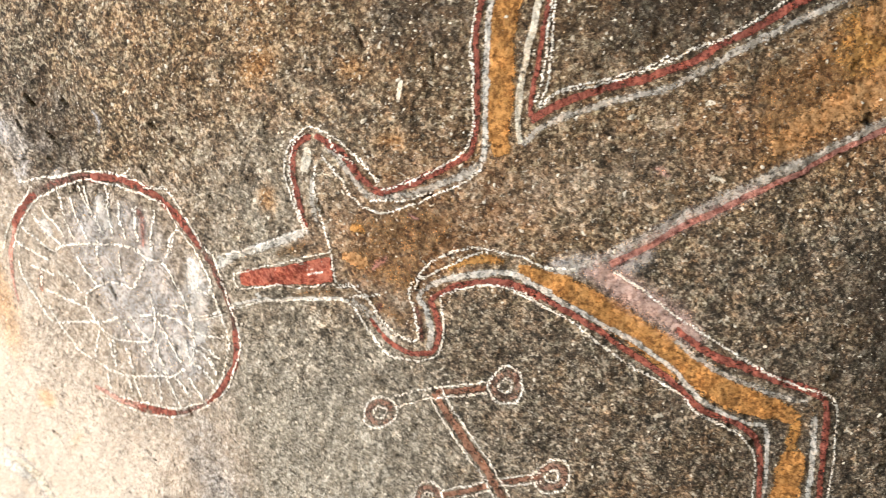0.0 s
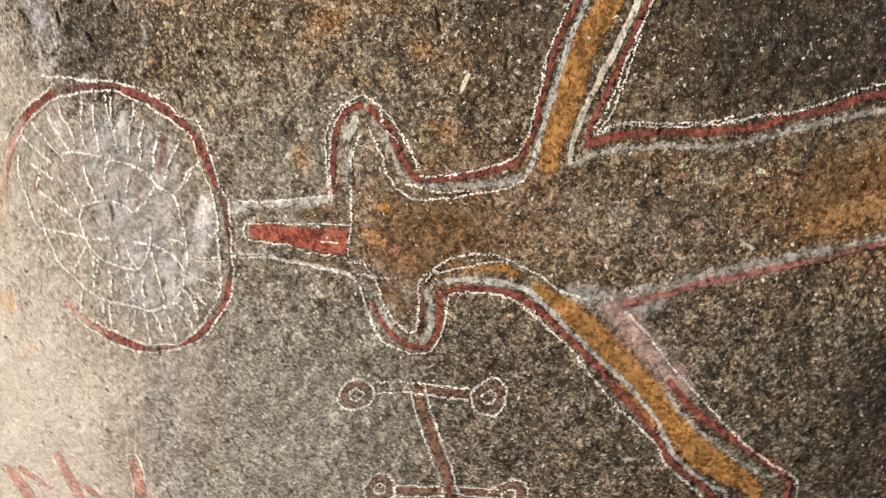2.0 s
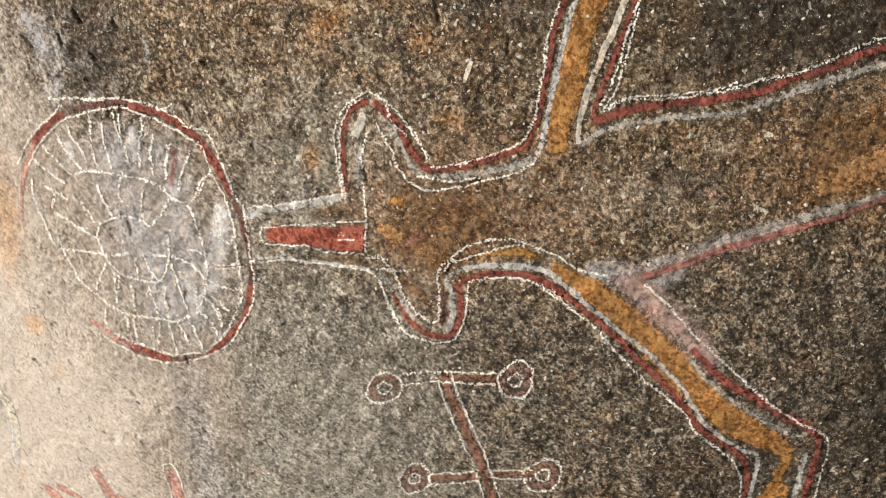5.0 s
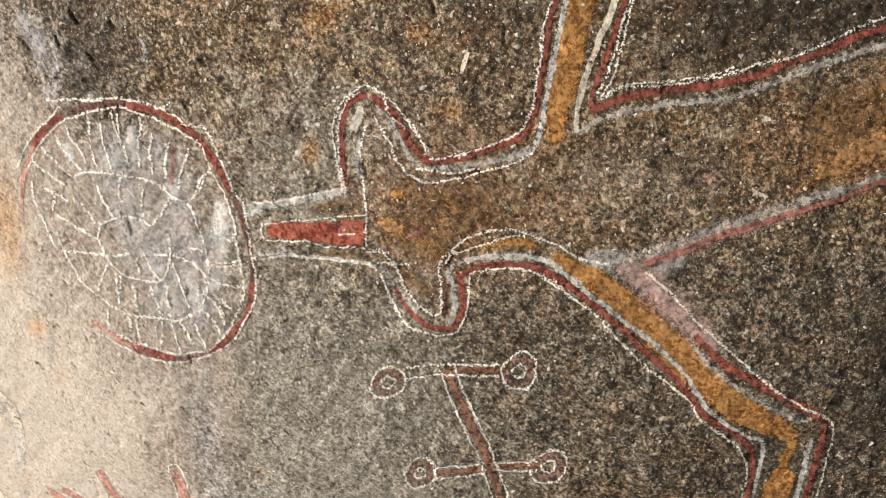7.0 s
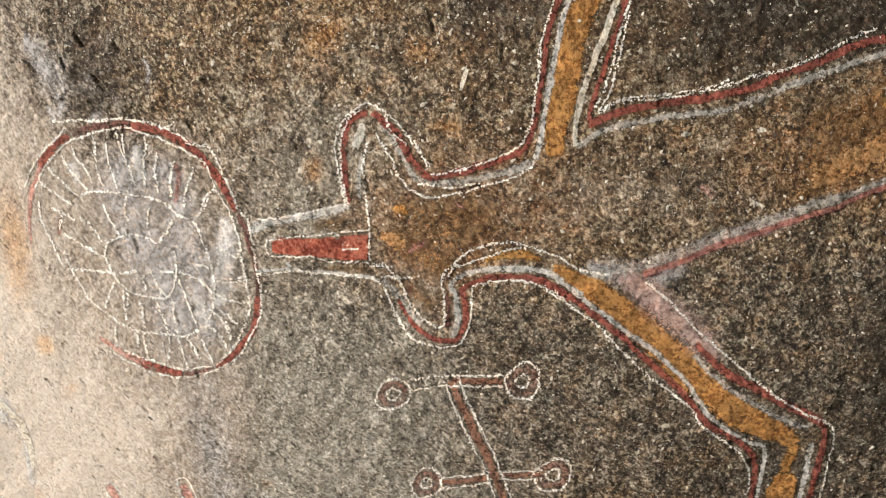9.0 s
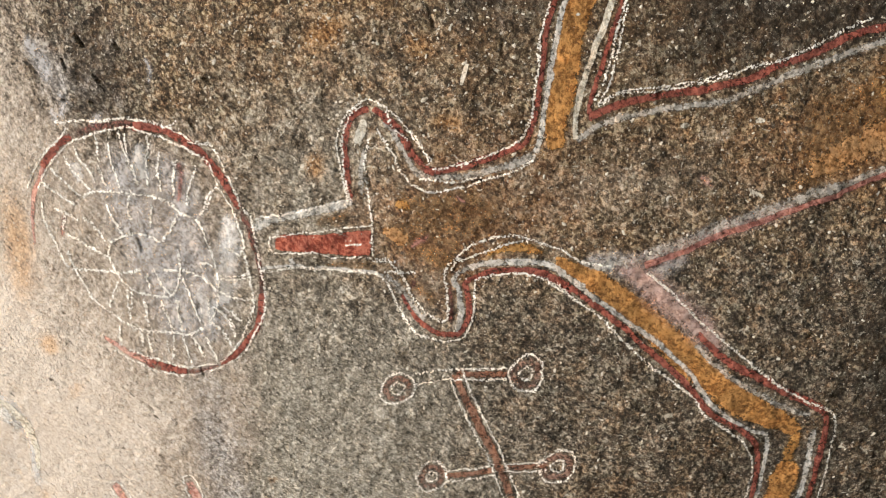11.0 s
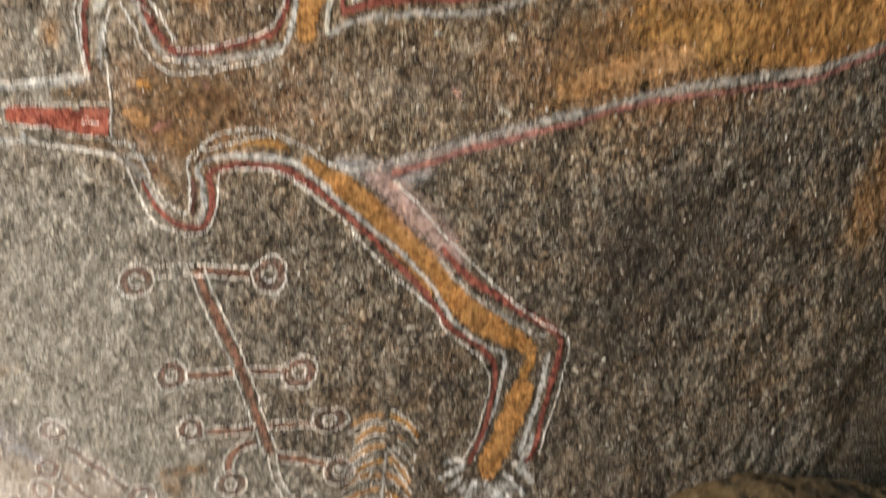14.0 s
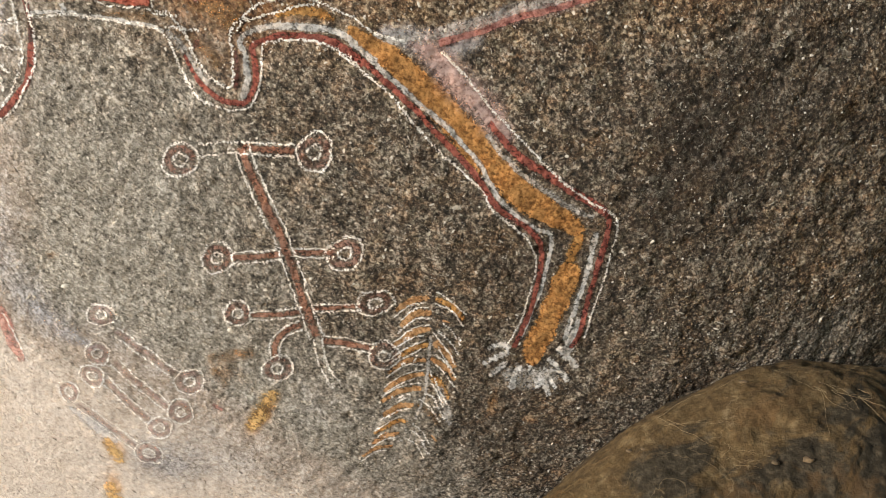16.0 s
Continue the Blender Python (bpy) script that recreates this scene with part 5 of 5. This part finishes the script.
stroke("fan_stroke", painted_banded_form, "white", 33.2, [(59.3, -51.4), (58.4, -54.9), (59, -58.3)])
stroke("fan_stroke", painted_banded_form, "white", 30.2, [(61.6, -52.7), (64, -55.5), (64.9, -57.9)])
stroke("fan_stroke", painted_banded_form, "white", 30.6, [(63.2, -52.7), (66.9, -57.6), (68.1, -59.8)])
stroke("fan_stroke", painted_banded_form, "white", 25.1, [(64.6, -49.6), (69.3, -53.5), (71.7, -55.8)])
stroke("fan_stroke", painted_banded_form, "white", 26.4, [(66, -46.7), (69.9, -49.9), (72.7, -52.4)])
stroke("fan_stroke", painted_banded_form, "white", 22.4, [(56.2, -47.7), (52.9, -47), (50.8, -48.4)])
stroke("fan_stroke", painted_banded_form, "white", 16.6, [(61.5, -51.3), (61.8, -54.5)])
stroke("fan_stroke", painted_banded_form, "white", 17.0, [(64.3, -51.9), (69.1, -57.6)])

chalk_smear = motif("chalk_smear", "pale chalky smear and flakes on the dark rock", "rock mark", -1.9, 41.5)
stroke("smear", chalk_smear, "cream", [8, 13, 9], [(-2.2, 39.6), (-1.7, 41.5), (-1.3, 43.1)])
stroke("smear", chalk_smear, "cream", [6, 12, 5], [(-9, 37.6), (-8.3, 38), (-7.6, 38.4)])
stroke("smear", chalk_smear, "cream", [5, 13, 4], [(34.7, 31.5), (35.7, 31.5), (36.6, 31.3)])
stroke("smear", chalk_smear, "cream", [5, 12, 4], [(47.4, 31.8), (48.3, 32), (49.3, 31.9)])
stroke("smear", chalk_smear, "cream", [4, 9, 4], [(17.6, 12.8), (18.3, 12.3)])
stroke("smear", chalk_smear, "cream", [4, 10, 4], [(-26.6, 33.7), (-25.8, 33)])

painted_ringed_rod = motif("painted_ringed_rod", "upright brown rod with ring-ended crossbars outlined in white", "rock painting", 7, -27.7)
bar(painted_ringed_rod, 25, True, False, [(-2.3, -8.6), (0.5, -15), (4, -21.8), (7, -27.7), (9.7, -34.6), (12.4, -41.2), (14.9, -46.8)])
bar(painted_ringed_rod, 18, False, False, [(-9.8, -9.7), (-5.9, -9.4), (-2.3, -9.1)])
bar(painted_ringed_rod, 17, True, False, [(-2.3, -9.1), (2.8, -9.3), (7.9, -9.5)])
bar(painted_ringed_rod, 19, True, False, [(-3.6, -30), (1.6, -29.6), (6.5, -28.9)])
bar(painted_ringed_rod, 16, True, False, [(8.1, -28.5), (12.5, -28.5), (16.6, -28.3)])
bar(painted_ringed_rod, 17, True, False, [(0.7, -42.1), (6.1, -41.7), (11.6, -40.8)])
bar(painted_ringed_rod, 14, True, False, [(13.2, -40.1), (18.1, -39.8), (23.2, -39.2)])
bar(painted_ringed_rod, 20, True, False, [(15.7, -47.3), (21.3, -47.7), (27, -48.7)])
bar(painted_ringed_rod, 16, False, False, [(14.9, -46.8), (16.4, -52.1), (18.5, -56), (20.3, -57.9)])
bar(painted_ringed_rod, 19, True, False, [(11.5, -43.7), (8.1, -45.6), (6.1, -48.8), (6.4, -52.4)])
ring(painted_ringed_rod, -13.1, -11.6, 3.50, 2.90, False, 0.36)
ring(painted_ringed_rod, 11.2, -9.6, 3.40, 3.30, False, 0.36)
ring(painted_ringed_rod, -6.2, -30.2, 3.10, 3.20, False, 0.36)
ring(painted_ringed_rod, 18.6, -28.4, 3.70, 3.30, False, 0.36)
ring(painted_ringed_rod, -1.9, -41.8, 3.00, 2.80, False, 0.36)
ring(painted_ringed_rod, 25.8, -38.4, 3.70, 2.80, False, 0.36)
ring(painted_ringed_rod, 29.3, -50, 3.60, 3.00, False, 0.36)
ring(painted_ringed_rod, 7, -54.5, 3.30, 3.30, False, 0.36)

painted_ring_cluster = motif("painted_ring_cluster", "faded cluster of small rings joined by thin red rods", "rock painting", -25.5, -60.4)
ring(painted_ring_cluster, -30.4, -43.5, 3.20, 2.60, True, 0.36)
ring(painted_ring_cluster, -32.2, -52.9, 2.90, 2.80, True, 0.36)
ring(painted_ring_cluster, -34.1, -58.9, 2.90, 2.90, True, 0.36)
ring(painted_ring_cluster, -40.1, -63.5, 2.60, 2.80, True, 0.36)
ring(painted_ring_cluster, -12.1, -59, 3.20, 3.50, True, 0.36)
ring(painted_ring_cluster, -14.3, -67, 3.20, 3.30, True, 0.36)
ring(painted_ring_cluster, -19.3, -71.9, 3.10, 3.10, True, 0.36)
ring(painted_ring_cluster, -22.3, -80, 3.50, 3.30, True, 0.36)
bar(painted_ring_cluster, 20, True, True, [(-28.1, -47.1), (-22.4, -51.5), (-15, -57)])
bar(painted_ring_cluster, 21, True, True, [(-28.9, -54.8), (-23.6, -60.2), (-16.8, -66.1)])
bar(painted_ring_cluster, 21, True, True, [(-31.3, -59.6), (-26.5, -65), (-21.2, -70.6)])
bar(painted_ring_cluster, 22, True, True, [(-38.7, -66.4), (-32.5, -71.9), (-25.2, -78.4)])

painted_red_prongs = motif("painted_red_prongs", "row of faded red prongs edged with thin white lines", "rock painting", -73.4, -40.4)
stroke("prong", painted_red_prongs, "red_soft", [13, 47, 60, 57], [(-94.8, -37.8), (-91, -41.4), (-88.4, -45.3), (-87.1, -51.9)])
stroke("prong", painted_red_prongs, "red_soft", [21, 26, 15], [(-90.6, -38.1), (-86.7, -39.7), (-80.9, -42.4)])
stroke("prong", painted_red_prongs, "red_soft", [27, 37, 40, 41], [(-79.4, -32.3), (-77, -36.2), (-74.9, -40.7), (-71.4, -47.2)])
stroke("prong", painted_red_prongs, "red_soft", [17, 22, 15], [(-74.1, -39.1), (-69.7, -41.3), (-67.5, -43.4)])
stroke("prong", painted_red_prongs, "red_soft", [25, 42, 47, 45, 31], [(-59.6, -31), (-58.1, -35.8), (-57.1, -41), (-52.8, -44.7), (-51.7, -51.5), (-49.5, -56.6)])
stroke("prong_line", painted_red_prongs, "chalk_thin", 7.3, [(-80.3, -32.7), (-77.5, -32.2), (-74.7, -36.4), (-72.2, -40.4), (-67.8, -44.9)])
stroke("prong_line", painted_red_prongs, "chalk_thin", 7.4, [(-80.3, -33.4), (-77.9, -38.5), (-75.4, -43.7)])
stroke("prong_line", painted_red_prongs, "chalk_thin", 6.7, [(-60.8, -32.3), (-60.3, -30.2), (-58.2, -30.4), (-56.8, -33.5), (-56.3, -36.7)])
stroke("prong_line", painted_red_prongs, "chalk_thin", 6.9, [(-60.5, -32.9), (-59.5, -37.4), (-59.5, -42.3)])
stroke("prong_line", painted_red_prongs, "chalk_thin", 7.6, [(-90.5, -36.6), (-85.8, -38.5), (-81.2, -41.4)])
stroke("prong_line", painted_red_prongs, "chalk_thin", 7.8, [(-85.1, -40.1), (-84, -45.7)])
stroke("prong_line", painted_red_prongs, "chalk_thin", 7.2, [(-52.5, -44), (-50.5, -50.7), (-48.8, -56.3)])

mineral_streak = motif("mineral_streak", "white mineral crust along a ridge of pale stone", "mineral crust", -100.8, -20.6)
stroke("crust", mineral_streak, "wash_bright", [65, 64, 58, 49, 40], [(-108.6, -10.8), (-103.6, -13.7), (-100.1, -18.5), (-99.5, -23.4), (-100.4, -29.2), (-100.8, -34.4)])
stroke("crust", mineral_streak, "cream", [22, 34, 40, 26, 18], [(-108.6, -11.5), (-103, -14.5), (-99.6, -19), (-98.8, -24), (-99.6, -30)])
stroke("crust", mineral_streak, "white", [37, 70, 46], [(-109.6, -13.5), (-105.1, -15.7), (-101.7, -20.6)])
stroke("crust", mineral_streak, "cream", [17, 27, 13], [(-112.1, -37.1), (-110.5, -40.2), (-109.5, -42.6)])

stroke("veil", mineral_streak, "wash_bright", [20, 55, 60, 24], [(-41, -67.5), (-36.5, -71), (-32.5, -75), (-29.5, -78)])
stroke("veil", mineral_streak, "wash", [30, 70, 60, 30], [(-46, -41), (-42, -45), (-37, -49), (-31, -52)])

lichen_patch = motif("lichen_patch", "flaking pale lilac patches beside dark slate stain", "lichen", -80.2, 50.4)
stroke("flake", lichen_patch, "wash", [29, 48, 53, 24], [(-82.9, 57), (-81.3, 54.4), (-79.5, 50.8), (-78.1, 48)])
stroke("flake", lichen_patch, "wash", [17, 31, 24], [(-77.2, 46.4), (-76, 44.6), (-77.1, 41.9)])
stroke("flake", lichen_patch, "wash", [17, 29, 22], [(-79.5, 44.1), (-78.6, 42.6), (-78.3, 40.6)])
stroke("flake", lichen_patch, "wash", [11, 18, 9], [(-58.4, 49.8), (-57.6, 47.5), (-58.3, 45.3)])
stroke("flake", lichen_patch, "wash", [14, 35, 16], [(-68.3, 41.6), (-69.6, 40.8), (-70.9, 40.5)])

ochre_streaks = motif("ochre_streaks", "short rubbed orange ochre streaks on bare and dark stone", "rock mark", 4.1, -65.2)
stroke("streak", ochre_streaks, "ochre_light", [32, 54, 60, 36], [(1.2, -72.2), (3, -67.9), (5.3, -63.2), (7.2, -59.2)])
stroke("streak", ochre_streaks, "ochre_faint", [22, 44, 52, 30], [(-9.1, -53.5), (-5.4, -52.2), (-1.2, -51.4), (2.7, -51)])
stroke("streak", ochre_streaks, "ochre_faint", [21, 34, 26], [(-7.2, -54.8), (-4.8, -57.8), (-3.9, -60.4)])
stroke("streak", ochre_streaks, "ochre_light", [29, 54, 54, 37], [(-33.1, -75.7), (-31.7, -78.7), (-30.3, -81.8), (-29.2, -84.9)])
stroke("streak", ochre_streaks, "ochre_light", [48, 66, 66], [(-34.1, -89.7), (-33, -93.1), (-32.7, -98)])
stroke("streak", ochre_streaks, "red_faint", [16, 25, 16], [(-7.3, -64.4), (-5.6, -65.4), (-4.4, -66.2)])

# chevrons one under another, closer and fuller at the top
painted_herringbone = motif("painted_herringbone", "column of faded orange and white chevron strokes", "rock painting", 38, -57)
for i in range(11):
    f = i / 10
    cu, cv = 37.2 + 2.4 * math.sin(f * 3.0) - 2.4 * f * f, -36.6 - 37.0 * f ** 1.05
    for s, reach, drop in ((-1, 6.6 + 2.0 * math.sin(f * 3.1), 4.2), (1, 7.0 - 1.0 * f, 5.6)):
        reach, drop, rise = reach * random.uniform(0.85, 1.1), drop * random.uniform(0.8, 1.2), random.uniform(0.3, 1.1)
        q = [(cu + random.uniform(-0.3, 0.3), cv + random.uniform(-0.4, 0.4)), (cu + s * reach * 0.55, cv - drop * 0.42 + rise), (cu + s * reach, cv - drop)]
        if random.random() < (0.97 if s < 0 else 0.9 - 0.75 * f):
            w = random.uniform(0.85, 1.2) * (1 - 0.25 * f)
            stroke("chevron", painted_herringbone, random.choice(("ochre_soft", "ochre_pale", "ochre_pale")) if s < 0 or f < 0.6 else "ochre_faint", [15 * w, 26 * w, 14 * w], q)
        for side in (-1.15, 1.1):
            if random.random() < 0.75 - 0.1 * f:
                g = random.uniform(0.0, 0.3)
                stroke("chevron_line", painted_herringbone, "chalk_thin", random.uniform(5, 7), [(x * (1 - g) + q[2][0] * g if n == 0 else x, y + side + random.uniform(-0.3, 0.3)) for n, (x, y) in enumerate(q)])
for i in range(30):
    a, b = random.uniform(31, 46), random.uniform(-76, -40)
    stroke("fleck", painted_herringbone, random.choice(("chalk_thin", "chalk_thin", "ochre_pale")), random.uniform(5, 9), [(a, b), (a + random.uniform(0.6, 2.0) * (1 if a > 38 else -1), b - random.uniform(0.5, 1.8))])
stroke("spine", painted_herringbone, "grey", 12, [(38.2, -45), (39, -52), (39.6, -59), (38.6, -66)])
stroke("spine", painted_herringbone, "grey", [20, 34, 14], [(42, -57), (45, -63), (47, -68)])
